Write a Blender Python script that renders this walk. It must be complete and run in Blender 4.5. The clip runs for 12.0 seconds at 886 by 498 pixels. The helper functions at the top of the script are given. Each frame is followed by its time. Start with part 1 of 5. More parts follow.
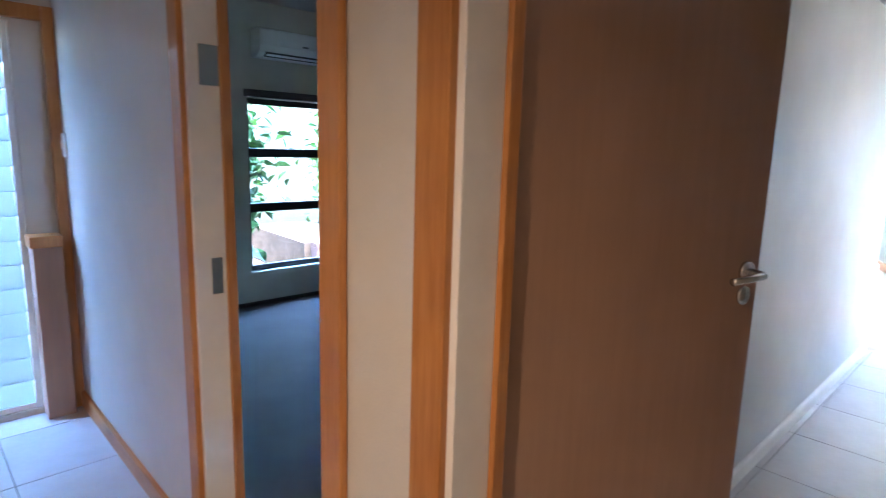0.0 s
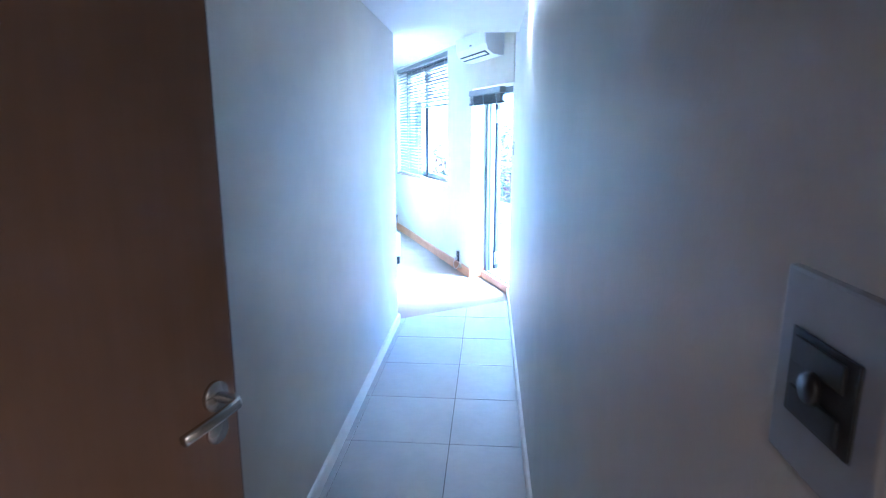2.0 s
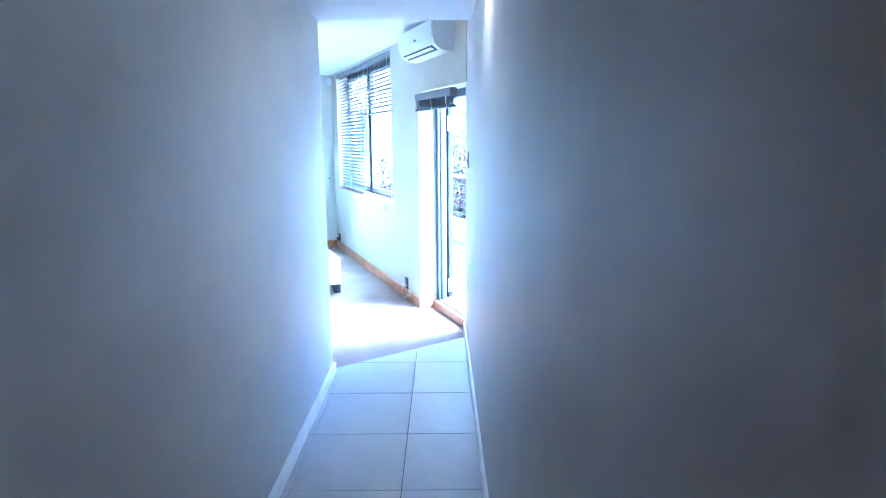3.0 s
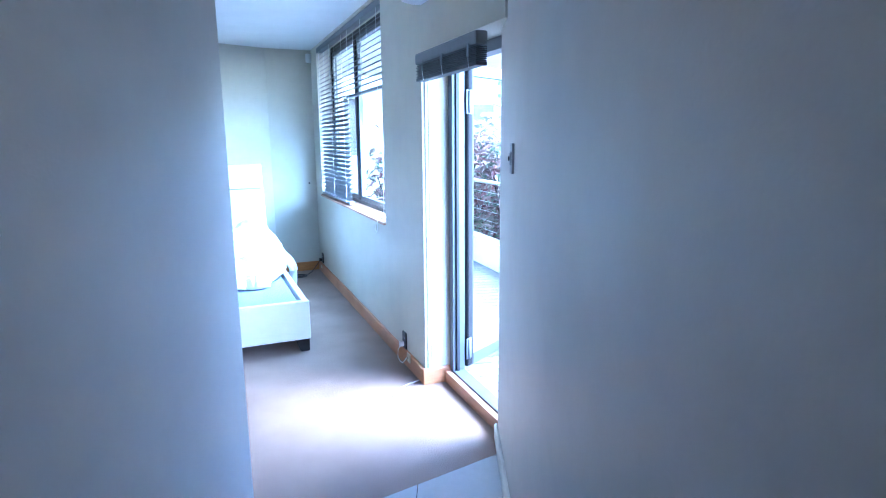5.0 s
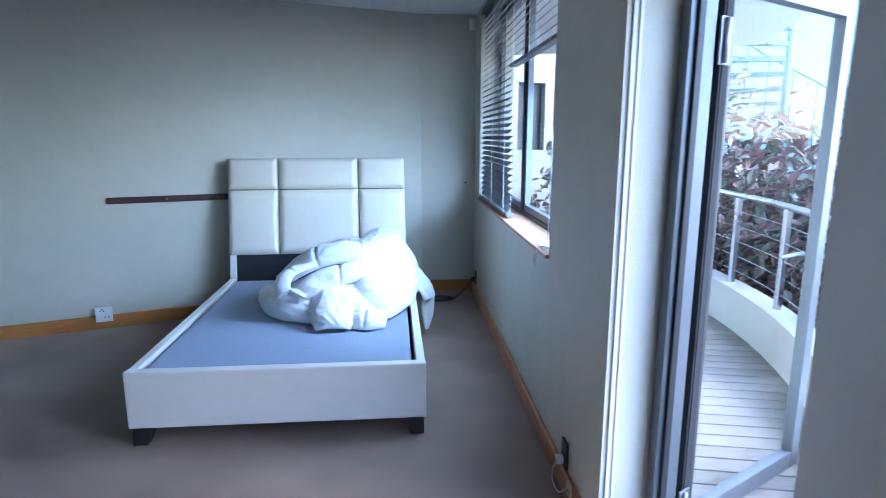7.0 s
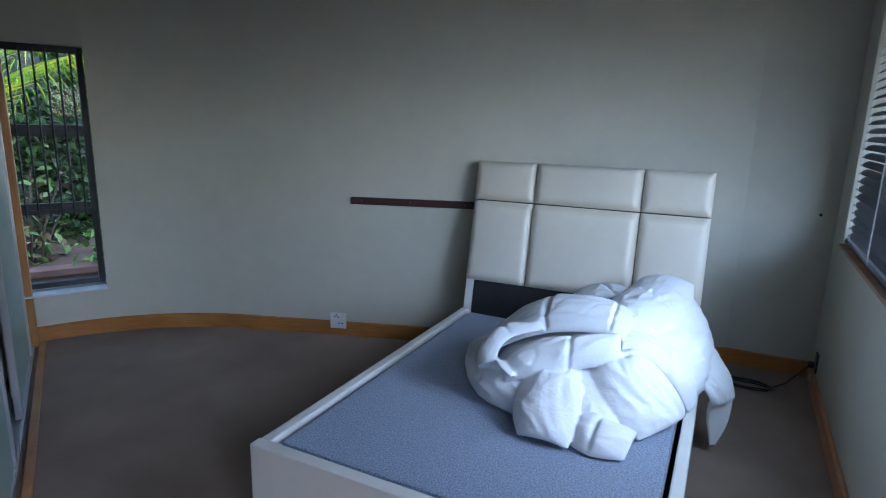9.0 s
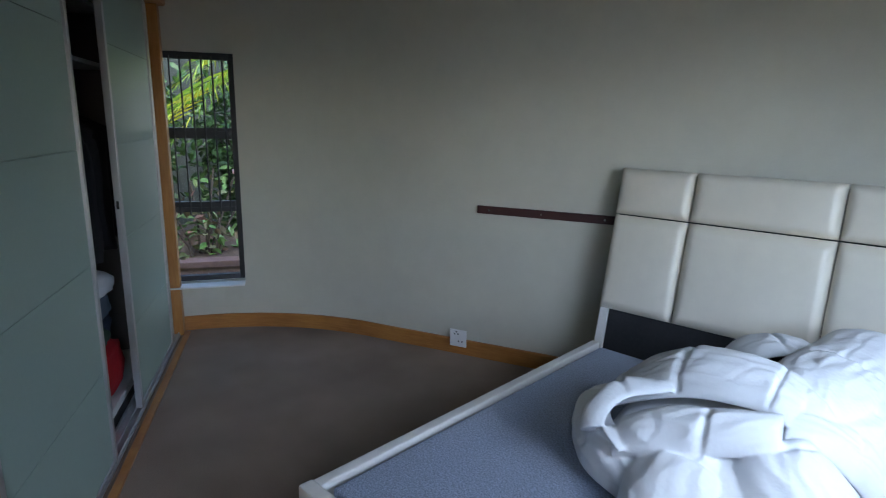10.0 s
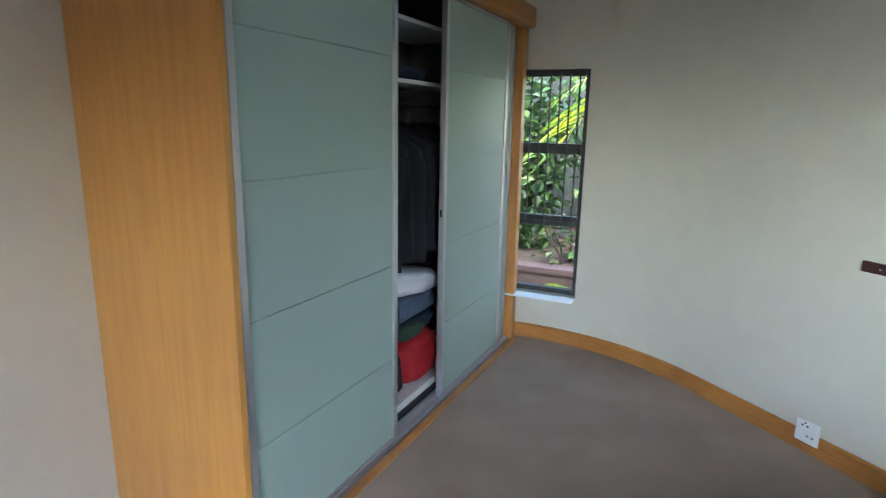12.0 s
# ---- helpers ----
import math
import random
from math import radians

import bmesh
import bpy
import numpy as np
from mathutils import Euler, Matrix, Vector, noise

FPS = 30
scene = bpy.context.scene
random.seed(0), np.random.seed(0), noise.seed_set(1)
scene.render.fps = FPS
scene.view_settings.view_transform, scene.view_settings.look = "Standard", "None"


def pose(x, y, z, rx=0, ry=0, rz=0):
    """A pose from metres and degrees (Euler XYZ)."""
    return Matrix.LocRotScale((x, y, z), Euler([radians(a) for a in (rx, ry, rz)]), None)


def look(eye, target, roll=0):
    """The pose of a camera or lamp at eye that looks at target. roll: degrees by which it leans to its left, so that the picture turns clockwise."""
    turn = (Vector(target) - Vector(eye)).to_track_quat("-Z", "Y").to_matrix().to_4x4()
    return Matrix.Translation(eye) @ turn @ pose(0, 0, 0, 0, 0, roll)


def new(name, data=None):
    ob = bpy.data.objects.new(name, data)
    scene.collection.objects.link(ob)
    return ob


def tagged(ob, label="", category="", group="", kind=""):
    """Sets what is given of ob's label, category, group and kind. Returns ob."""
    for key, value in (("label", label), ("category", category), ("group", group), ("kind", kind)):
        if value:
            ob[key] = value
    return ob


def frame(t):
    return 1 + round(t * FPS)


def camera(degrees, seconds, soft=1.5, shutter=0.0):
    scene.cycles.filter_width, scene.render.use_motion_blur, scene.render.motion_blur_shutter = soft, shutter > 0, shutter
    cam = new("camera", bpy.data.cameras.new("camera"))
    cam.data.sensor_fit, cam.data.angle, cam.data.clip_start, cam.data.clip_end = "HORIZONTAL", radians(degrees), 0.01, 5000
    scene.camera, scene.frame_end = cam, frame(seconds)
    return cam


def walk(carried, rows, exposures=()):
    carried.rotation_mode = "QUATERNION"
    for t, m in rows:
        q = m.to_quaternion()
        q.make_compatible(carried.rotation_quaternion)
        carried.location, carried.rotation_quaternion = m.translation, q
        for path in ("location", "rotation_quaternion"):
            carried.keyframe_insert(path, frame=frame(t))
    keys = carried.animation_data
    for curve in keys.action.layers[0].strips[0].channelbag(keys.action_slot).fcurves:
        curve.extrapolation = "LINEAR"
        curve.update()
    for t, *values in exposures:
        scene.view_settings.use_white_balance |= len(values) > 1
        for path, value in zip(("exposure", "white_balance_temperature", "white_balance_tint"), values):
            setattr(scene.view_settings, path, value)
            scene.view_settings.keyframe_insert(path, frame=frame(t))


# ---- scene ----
cam = camera(75.3, 12.0, soft=1.0, shutter=0.2)
PATH = [
    (0, (-2.478, -6.528, 1.490), (-3.261, -4.716, 1.143), 1.6),
    (0.5, (-2.436, -6.474, 1.500), (-2.768, -4.538, 1.125), 0.9),
    (1, (-2.400, -6.389, 1.565), (-2.280, -4.430, 1.195), 0.4),
    (1.5, (-2.374, -6.182, 1.613), (-1.982, -4.261, 1.231), 0.2),
    (2, (-2.252, -5.894, 1.645), (-1.644, -4.035, 1.237), 0.0),
    (2.5, (-2.061, -5.52, 1.629), (-1.325, -3.701, 1.241), -0.3),
    (3, (-1.915, -5.114, 1.631), (-1.153, -3.303, 1.257), -0.4),
    (5, (-1.208, -3.291, 1.559), (-0.469, -1.471, 1.184), -0.5),
    (5.5, (-1.005, -2.838, 1.535), (-0.303, -1.004, 1.158), -0.5),
    (6, (-0.872, -2.443, 1.522), (-0.309, -0.564, 1.131), -0.6),
    (6.5, (-0.756, -2.119, 1.519), (-0.391, -0.191, 1.129), -0.5),
    (7, (-0.681, -1.798, 1.503), (-0.547, 0.159, 1.115), -0.0),
    (7.5, (-0.669, -1.5, 1.513), (-0.794, 0.457, 1.117), 0.3),
    (7.7, (-0.647, -1.385, 1.516), (-0.883, 0.561, 1.121), -0.1),
    (9.3, (-0.522, -0.316, 1.564), (-1.562, 1.336, 1.126), 1.2),
    (9.5, (-0.507, -0.211, 1.54), (-1.646, 1.374, 1.104), 0.7),
    (10, (-0.546, 0.024, 1.554), (-1.92, 1.411, 1.119), 1.1),
    (10.5, (-0.638, 0.268, 1.561), (-2.197, 1.442, 1.127), 1.3),
    (11, (-0.62, 0.516, 1.578), (-2.378, 1.363, 1.139), 1.2),
    (11.5, (-0.552, 0.677, 1.613), (-2.449, 1.141, 1.178), 1.2),
    (12, (-0.548, 0.683, 1.612), (-2.496, 0.817, 1.179), 1.1),
]
walk(cam, [(t, look(eye, target, roll)) for t, eye, target, roll in PATH],
     exposures=[(0.0, 7.45, 5250, 10), (0.5, 7.45, 4650, 7), (1.0, 7.05, 4300, 5), (1.5, 7.1, 4050, 5), (2.5, 6.95, 4080, 5), (3.2, 6.55, 4130, 6), (5.0, 5.35, 4320, 10), (5.5, 4.95, 4450, 11), (6.0, 4.6, 4600, 12), (7.0, 3.8, 4950, 13), (7.5, 3.5, 5100, 14), (9.5, 2.8, 5750, 16), (10.5, 2.95, 6250, 15), (11.2, 3.4, 6350, 14), (12.0, 4.2, 6300, 14)])

# ---- world and light ----
world = bpy.data.worlds.new("sky")
scene.world = world
world.use_nodes = True
wn = world.node_tree
sky = wn.nodes.new("ShaderNodeTexSky")
sky.sky_type = "NISHITA"
sky.sun_disc = False
sky.sun_elevation = radians(48)
sky.sun_rotation = radians(110)
sky.air_density, sky.dust_density = 1.0, 1.2
wn.links.new(sky.outputs[0], wn.nodes["Background"].inputs[0])
wn.nodes["Background"].inputs[1].default_value = 0.15

sun = new("sun", bpy.data.lights.new("sun", "SUN"))
sun.data.energy, sun.data.angle, sun.data.color = 0.42, radians(40), (1.0, 0.96, 0.9)
sun.matrix_world = look((5.0, -1.8, 6), (0, 0, 0))


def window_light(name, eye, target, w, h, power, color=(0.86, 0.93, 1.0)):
    """An area lamp added at an opening to stand in for sky light."""
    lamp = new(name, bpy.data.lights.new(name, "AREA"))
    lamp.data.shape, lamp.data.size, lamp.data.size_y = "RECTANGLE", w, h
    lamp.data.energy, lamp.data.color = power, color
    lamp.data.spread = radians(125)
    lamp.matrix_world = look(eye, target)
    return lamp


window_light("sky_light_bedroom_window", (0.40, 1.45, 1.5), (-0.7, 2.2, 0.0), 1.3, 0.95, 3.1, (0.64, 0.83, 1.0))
window_light("sky_light_second_room", (-5.95, -2.1, 1.2), (-4.6, -2.7, 0.9), 1.2, 1.5, 0.03)


def bulb_light(name, at, power):
    lamp = new(name, bpy.data.lights.new(name, "SPOT"))
    lamp.data.energy, lamp.data.color, lamp.data.spot_size, lamp.data.spot_blend, lamp.data.shadow_soft_size = power, (1.0, 0.62, 0.35), radians(150), 0.8, 0.04
    lamp.matrix_world = look(at, (at[0], at[1], 0))
    return lamp


bulb_light("corridor_bulb", (-0.84, -2.82, 2.37), 0.12)
bulb_light("hall_bulb", (-3.0, -7.1, 2.335), 0.84)

# ---- helpers of this scene ----
H = radians(22.64)
AX = Vector((math.sin(H), math.cos(H), 0))      # along the corridor
AC = Vector((-math.cos(H), math.sin(H), 0))     # across it, to the left


def box(bm, x0, x1, y0, y1, z0, z1, bevel=0.0, m=None):
    """A box, with bevelled edges where bevel is given, moved by m."""
    r = bmesh.ops.create_cube(bm, size=1.0)
    vs = r["verts"]
    for v in vs:
        v.co = Vector(((x0 + x1) / 2 + v.co.x * (x1 - x0), (y0 + y1) / 2 + v.co.y * (y1 - y0), (z0 + z1) / 2 + v.co.z * (z1 - z0)))
    if bevel:
        es = list({e for v in vs for e in v.link_edges})
        r = bmesh.ops.bevel(bm, geom=es, offset=bevel, segments=2, affect="EDGES", profile=0.6)
        vs = list({v for f in r["faces"] for v in f.verts} | {v for v in vs if v.is_valid})
    if m is not None:
        bmesh.ops.transform(bm, matrix=m, verts=vs)
    return vs


def cyl(bm, p, q, r, r2=None, n=12):
    """A rod from p to q."""
    p, q = Vector(p), Vector(q)
    d = q - p
    m = Matrix.Translation((p + q) / 2) @ d.to_track_quat("Z", "Y").to_matrix().to_4x4()
    return bmesh.ops.create_cone(bm, cap_ends=True, segments=n, radius1=r, radius2=r if r2 is None else r2, depth=d.length, matrix=m)["verts"]


def tube(bm, pts, r, n=6):
    """A bent rod through points."""
    rings = []
    pts = [Vector(p) for p in pts]
    for i, p in enumerate(pts):
        d = (pts[min(i + 1, len(pts) - 1)] - pts[max(i - 1, 0)]).normalized()
        q = d.to_track_quat("Z", "Y")
        rings.append([bm.verts.new(p + q @ Vector((r * math.cos(k * math.tau / n), r * math.sin(k * math.tau / n), 0))) for k in range(n)])
    for a, b in zip(rings, rings[1:]):
        for k in range(n):
            bm.faces.new((a[k], a[(k + 1) % n], b[(k + 1) % n], b[k]))
    bm.faces.new(rings[0][::-1])
    bm.faces.new(rings[-1])


def mesh_of(name, bm, mat, smooth=False):
    me = bpy.data.meshes.new(name)
    bmesh.ops.recalc_face_normals(bm, faces=bm.faces)
    bm.to_mesh(me)
    bm.free()
    me.materials.append(mat)
    if smooth:
        for p in me.polygons:
            p.use_smooth = True
    return me


def part(name, bm, mat, parent, label="", smooth=False):
    ob = new(name, mesh_of(name, bm, mat, smooth))
    if parent is not None:
        ob.parent = parent
    if label:
        ob["label"] = label
    return ob


def thing(name, m, label, category, group=""):
    ob = new(name)
    ob.matrix_world = m
    ob.empty_display_size = 0.1
    return tagged(ob, label, category, group)


def setting(name, bm, mat, label="", category="", smooth=False):
    ob = new(name, mesh_of(name, bm, mat, smooth))
    return tagged(ob, label, category, kind="structure")


def boxpart(name, parent, mat, x0, x1, y0, y1, z0, z1, bevel=0.0, label="", m=None):
    bm = bmesh.new()
    box(bm, x0, x1, y0, y1, z0, z1, bevel, m)
    return part(name, bm, mat, parent, label)


def wall_cells(bm, length, z0, z1, thick, openings, m):
    """A wall along local x, its face at y = 0 and its back at y = thick, with openings (s0, s1, z0, z1) right through."""
    ss = sorted({0, length, *[v for o in openings for v in o[:2]]})
    zs = sorted({z0, z1, *[v for o in openings for v in o[2:]]})
    full = {}
    for i in range(len(ss) - 1):
        for j in range(len(zs) - 1):
            s, z = (ss[i] + ss[i + 1]) / 2, (zs[j] + zs[j + 1]) / 2
            full[i, j] = not any(o[0] < s < o[1] and o[2] < z < o[3] for o in openings)
    vert = {}

    def v(i, y, j):
        k = (i, y, j)
        if k not in vert:
            vert[k] = bm.verts.new(m @ Vector((ss[i], y * thick, zs[j])))
        return vert[k]
    for (i, j), f in full.items():
        if not f:
            continue
        bm.faces.new((v(i, 0, j), v(i + 1, 0, j), v(i + 1, 0, j + 1), v(i, 0, j + 1)))
        bm.faces.new((v(i, 1, j + 1), v(i + 1, 1, j + 1), v(i + 1, 1, j), v(i, 1, j)))
        for di, dj, a, b in ((-1, 0, (i, j), (i, j + 1)), (1, 0, (i + 1, j + 1), (i + 1, j)), (0, -1, (i + 1, j), (i, j)), (0, 1, (i, j + 1), (i + 1, j + 1))):
            if not full.get((i + di, j + dj), False):
                bm.faces.new((v(a[0], 0, a[1]), v(b[0], 0, b[1]), v(b[0], 1, b[1]), v(a[0], 1, a[1])))


def along(p, q):
    """The frame of a wall from p to q: x along it, y to its left, at the floor."""
    p, q = Vector((p[0], p[1], 0)), Vector((q[0], q[1], 0))
    return Matrix.Translation(p) @ pose(0, 0, 0, 0, 0, math.degrees(math.atan2(q.y - p.y, q.x - p.x))), (q - p).length


def wall(name, p, q, z0, z1, thick, openings, mat, label, side=1):
    """A wall from p to q whose seen face is on that line; its thickness lies to the left (side 1) or the right (-1)."""
    m, n = along(p, q)
    bm = bmesh.new()
    wall_cells(bm, n, z0, z1, thick * side, openings, m)
    return setting(name, bm, mat, label, "wall")


def skirting(name, pts, mat, h=0.105, d=0.018, side=-1, label="varnished timber skirting board along the wall"):
    """A skirting board along points, proud of the wall to the right (side -1) or left (1), with a rounded top edge."""
    bm = bmesh.new()
    prof = ((0, 0), (d, 0), (d, h - 0.008), (d - 0.006, h), (0, h))
    pts = [Vector((p[0], p[1], 0)) for p in pts]
    rings = []
    for i, p in enumerate(pts):
        a = (p - pts[i - 1]).normalized() if i else (pts[1] - p).normalized()
        b = (pts[i + 1] - p).normalized() if i < len(pts) - 1 else a
        na, nb = Vector((-a.y, a.x, 0)) * side, Vector((-b.y, b.x, 0)) * side
        n = (na + nb) / max(0.3, 1 + na.dot(nb))
        rings.append([bm.verts.new(p + n * (u + 0.002) + Vector((0, 0, w))) for u, w in prof])
    for a, b in zip(rings, rings[1:]):
        for k in range(5):
            bm.faces.new((a[k], a[(k + 1) % 5], b[(k + 1) % 5], b[k]))
    bm.faces.new(rings[0])
    bm.faces.new(rings[-1][::-1])
    return setting(name, bm, mat, label, "skirting board")


# ---- materials ----
def material(name, color, rough=0.5, metal=0.0, noise_scale=0.0, contrast=0.15, bump=0.0, bump_scale=80.0, spread=0.0, stretch=(1, 1, 1), second=None, coat=0.0, mask_scale=3.0):
    """A surface with mottling at two scales, a bump and a per-piece change of tone."""
    m = bpy.data.materials.new(name)
    m.use_nodes = True
    t = m.node_tree
    b = t.nodes["Principled BSDF"]
    b.inputs["Roughness"].default_value = rough
    b.inputs["Metallic"].default_value = metal
    b.inputs["Coat Weight"].default_value = coat
    co = t.nodes.new("ShaderNodeTexCoord")
    mp = t.nodes.new("ShaderNodeMapping")
    mp.inputs["Scale"].default_value = stretch
    t.links.new(co.outputs["Object"], mp.inputs["Vector"])
    c1 = tuple(color) + (1,)
    c2 = tuple(second if second else [max(0, c * (1 - contrast)) for c in color]) + (1,)
    if noise_scale:
        n1 = t.nodes.new("ShaderNodeTexNoise")
        n1.inputs["Scale"].default_value = noise_scale
        n1.inputs["Detail"].default_value = 6
        n1.inputs["Roughness"].default_value = 0.65
        n2 = t.nodes.new("ShaderNodeTexNoise")
        n2.inputs["Scale"].default_value = mask_scale
        n2.inputs["Detail"].default_value = 3
        t.links.new(mp.outputs[0], n1.inputs["Vector"])
        t.links.new(co.outputs["Object"], n2.inputs["Vector"])
        add = t.nodes.new("ShaderNodeMath")
        add.operation = "ADD"
        t.links.new(n1.outputs["Fac"], add.inputs[0])
        t.links.new(n2.outputs["Fac"], add.inputs[1])
        ramp = t.nodes.new("ShaderNodeMapRange")
        ramp.inputs["From Min"].default_value, ramp.inputs["From Max"].default_value = 0.75, 1.25
        t.links.new(add.outputs[0], ramp.inputs["Value"])
        mix = t.nodes.new("ShaderNodeMix")
        mix.data_type = "RGBA"
        mix.inputs["A"].default_value, mix.inputs["B"].default_value = c1, c2
        t.links.new(ramp.outputs[0], mix.inputs["Factor"])
        out = mix.outputs["Result"]
        if spread:
            info = t.nodes.new("ShaderNodeObjectInfo")
            hsv = t.nodes.new("ShaderNodeHueSaturation")
            mr = t.nodes.new("ShaderNodeMapRange")
            mr.inputs["To Min"].default_value, mr.inputs["To Max"].default_value = 1 - spread, 1 + spread
            t.links.new(info.outputs["Random"], mr.inputs["Value"])
            t.links.new(mr.outputs[0], hsv.inputs["Value"])
            t.links.new(out, hsv.inputs["Color"])
            out = hsv.outputs[0]
        t.links.new(out, b.inputs["Base Color"])
        rr = t.nodes.new("ShaderNodeMapRange")
        rr.inputs["To Min"].default_value, rr.inputs["To Max"].default_value = rough * 0.85, min(1, rough * 1.15)
        t.links.new(n2.outputs["Fac"], rr.inputs["Value"])
        t.links.new(rr.outputs[0], b.inputs["Roughness"])
    else:
        b.inputs["Base Color"].default_value = c1
    if bump:
        nb = t.nodes.new("ShaderNodeTexNoise")
        nb.inputs["Scale"].default_value = bump_scale
        nb.inputs["Detail"].default_value = 4
        t.links.new(mp.outputs[0], nb.inputs["Vector"])
        bp = t.nodes.new("ShaderNodeBump")
        bp.inputs["Strength"].default_value = bump
        bp.inputs["Distance"].default_value = 0.01
        t.links.new(nb.outputs["Fac"], bp.inputs["Height"])
        t.links.new(bp.outputs[0], b.inputs["Normal"])
    return m


def glass(name, tint=(0.97, 0.99, 0.98), rough=0.0):
    """A thin clear pane: mostly see-through, with a mirror gloss at a slant."""
    m = bpy.data.materials.new(name)
    m.use_nodes = True
    t = m.node_tree
    t.nodes.remove(t.nodes["Principled BSDF"])
    tr = t.nodes.new("ShaderNodeBsdfTransparent")
    tr.inputs[0].default_value = (*tint, 1)
    gl = t.nodes.new("ShaderNodeBsdfGlossy")
    gl.inputs["Roughness"].default_value = rough
    lw = t.nodes.new("ShaderNodeLayerWeight")
    lw.inputs[0].default_value = 0.5
    pw = t.nodes.new("ShaderNodeMath")
    pw.operation, pw.inputs[1].default_value = "POWER", 5.0
    ad = t.nodes.new("ShaderNodeMath")
    ad.operation, ad.inputs[1].default_value, ad.inputs[2].default_value = "MULTIPLY_ADD", 0.25, 0.01
    mx = t.nodes.new("ShaderNodeMixShader")
    t.links.new(lw.outputs["Facing"], pw.inputs[0])
    t.links.new(pw.outputs[0], ad.inputs[0])
    t.links.new(ad.outputs[0], mx.inputs[0])
    t.links.new(tr.outputs[0], mx.inputs[1])
    t.links.new(gl.outputs[0], mx.inputs[2])
    t.links.new(mx.outputs[0], t.nodes["Material Output"].inputs[0])
    return m


def frosted(name, tint):
    """Obscured glass: daylight spreads through it, with a slight sheen."""
    m = bpy.data.materials.new(name)
    m.use_nodes = True
    t = m.node_tree
    t.nodes.remove(t.nodes["Principled BSDF"])
    tl = t.nodes.new("ShaderNodeBsdfTranslucent")
    tl.inputs[0].default_value = (*tint, 1)
    gl = t.nodes.new("ShaderNodeBsdfGlossy")
    gl.inputs["Roughness"].default_value = 0.25
    mx = t.nodes.new("ShaderNodeMixShader")
    mx.inputs[0].default_value = 0.06
    t.links.new(tl.outputs[0], mx.inputs[1])
    t.links.new(gl.outputs[0], mx.inputs[2])
    t.links.new(mx.outputs[0], t.nodes["Material Output"].inputs[0])
    return m


def glow(name, color, strength):
    m = bpy.data.materials.new(name)
    m.use_nodes = True
    b = m.node_tree.nodes["Principled BSDF"]
    b.inputs["Base Color"].default_value = (*color, 1)
    b.inputs["Emission Color"].default_value = (*color, 1)
    b.inputs["Emission Strength"].default_value = strength
    return m


PAINT = material("wall_paint", (0.57, 0.545, 0.455), 0.55, 0, 9, 0.06, 0.12, 140)
PAINT_HALL = material("hall_wall_paint", (0.60, 0.58, 0.54), 0.52, 0, 7, 0.06, 0.10, 120)
CEIL = material("ceiling_paint", (0.78, 0.78, 0.77), 0.7, 0, 5, 0.04, 0.08, 100)
TRIMWHITE = material("white_gloss_paint", (0.76, 0.75, 0.72), 0.4, 0, 12, 0.08, 0.05, 60)
TIMBER = material("varnished_timber", (0.50, 0.235, 0.065), 0.38, 0, 5, 0.3, 0.06, 60, 0.06, (14, 14, 1.0), (0.36, 0.145, 0.03), coat=0.15)
TIMBER_H = material("varnished_timber_skirting", (0.48, 0.21, 0.05), 0.4, 0, 5, 0.3, 0.06, 60, 0.05, (1.5, 1.5, 16), (0.33, 0.13, 0.03), coat=0.15)
# Paler timber copies for the window side; the cool daylight is in their colour.
TIMBER_PALE = material("pale_varnished_skirting", (0.52, 0.25, 0.115), 0.42, 0, 5, 0.25, 0.06, 60, 0.05, (1.5, 1.5, 16), (0.40, 0.17, 0.07), coat=0.1)
TIMBER_DAYLIT = material("daylit_pale_timber", (0.48, 0.29, 0.19), 0.5, 0, 5, 0.3, 0.06, 60, 0, (16, 1.5, 16), (0.36, 0.20, 0.12))
VENEER = material("oak_veneer", (0.58, 0.29, 0.07), 0.36, 0, 3.2, 0.2, 0.03, 40, 0, (11, 11, 0.55), (0.44, 0.205, 0.058), coat=0.1, mask_scale=1.2)
DOORSKIN = material("brown_door_veneer", (0.36, 0.225, 0.15), 0.5, 0, 4, 0.14, 0.04, 60, 0, (9, 9, 0.6))
CARPET = material("taupe_carpet", (0.38, 0.285, 0.225), 0.97, 0, 170, 0.35, 0.9, 260, mask_scale=2.0)
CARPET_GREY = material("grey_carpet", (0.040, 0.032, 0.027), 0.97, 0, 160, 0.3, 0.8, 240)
TILE = material("grey_floor_tile", (0.46, 0.455, 0.46), 0.34, 0, 14, 0.10, 0.05, 40, 0.05, mask_scale=4)
GROUT = material("dark_grout", (0.10, 0.10, 0.10), 0.9, 0, 60, 0.2, 0.2, 150)
LEATHER = material("cream_leatherette", (0.77, 0.705, 0.59), 0.34, 0, 14, 0.06, 0.10, 300)
LEATHER_W = material("white_leatherette", (0.76, 0.74, 0.70), 0.38, 0, 14, 0.05, 0.08, 300)
BOARDFABRIC = material("blue_grey_base_fabric", (0.50, 0.58, 0.755), 0.9, 0, 220, 0.55, 0.9, 260, mask_scale=140)
BLACKWOOD = material("black_stained_wood", (0.018, 0.014, 0.013), 0.4, 0, 20, 0.4, 0.1, 60)
DARKFABRIC = material("black_lining_fabric", (0.022, 0.022, 0.026), 0.9, 0, 60, 0.4, 0.3, 200)
DUVET = material("white_duvet_cotton", (0.74, 0.755, 0.78), 0.85, 0, 30, 0.03, 0.25, 60)
ALU = material("grey_aluminium", (0.17, 0.185, 0.20), 0.42, 0.55, 30, 0.12, 0.03, 120)
ALU_DARK = material("dark_aluminium", (0.035, 0.037, 0.04), 0.45, 0.3, 30, 0.15, 0.03, 120)
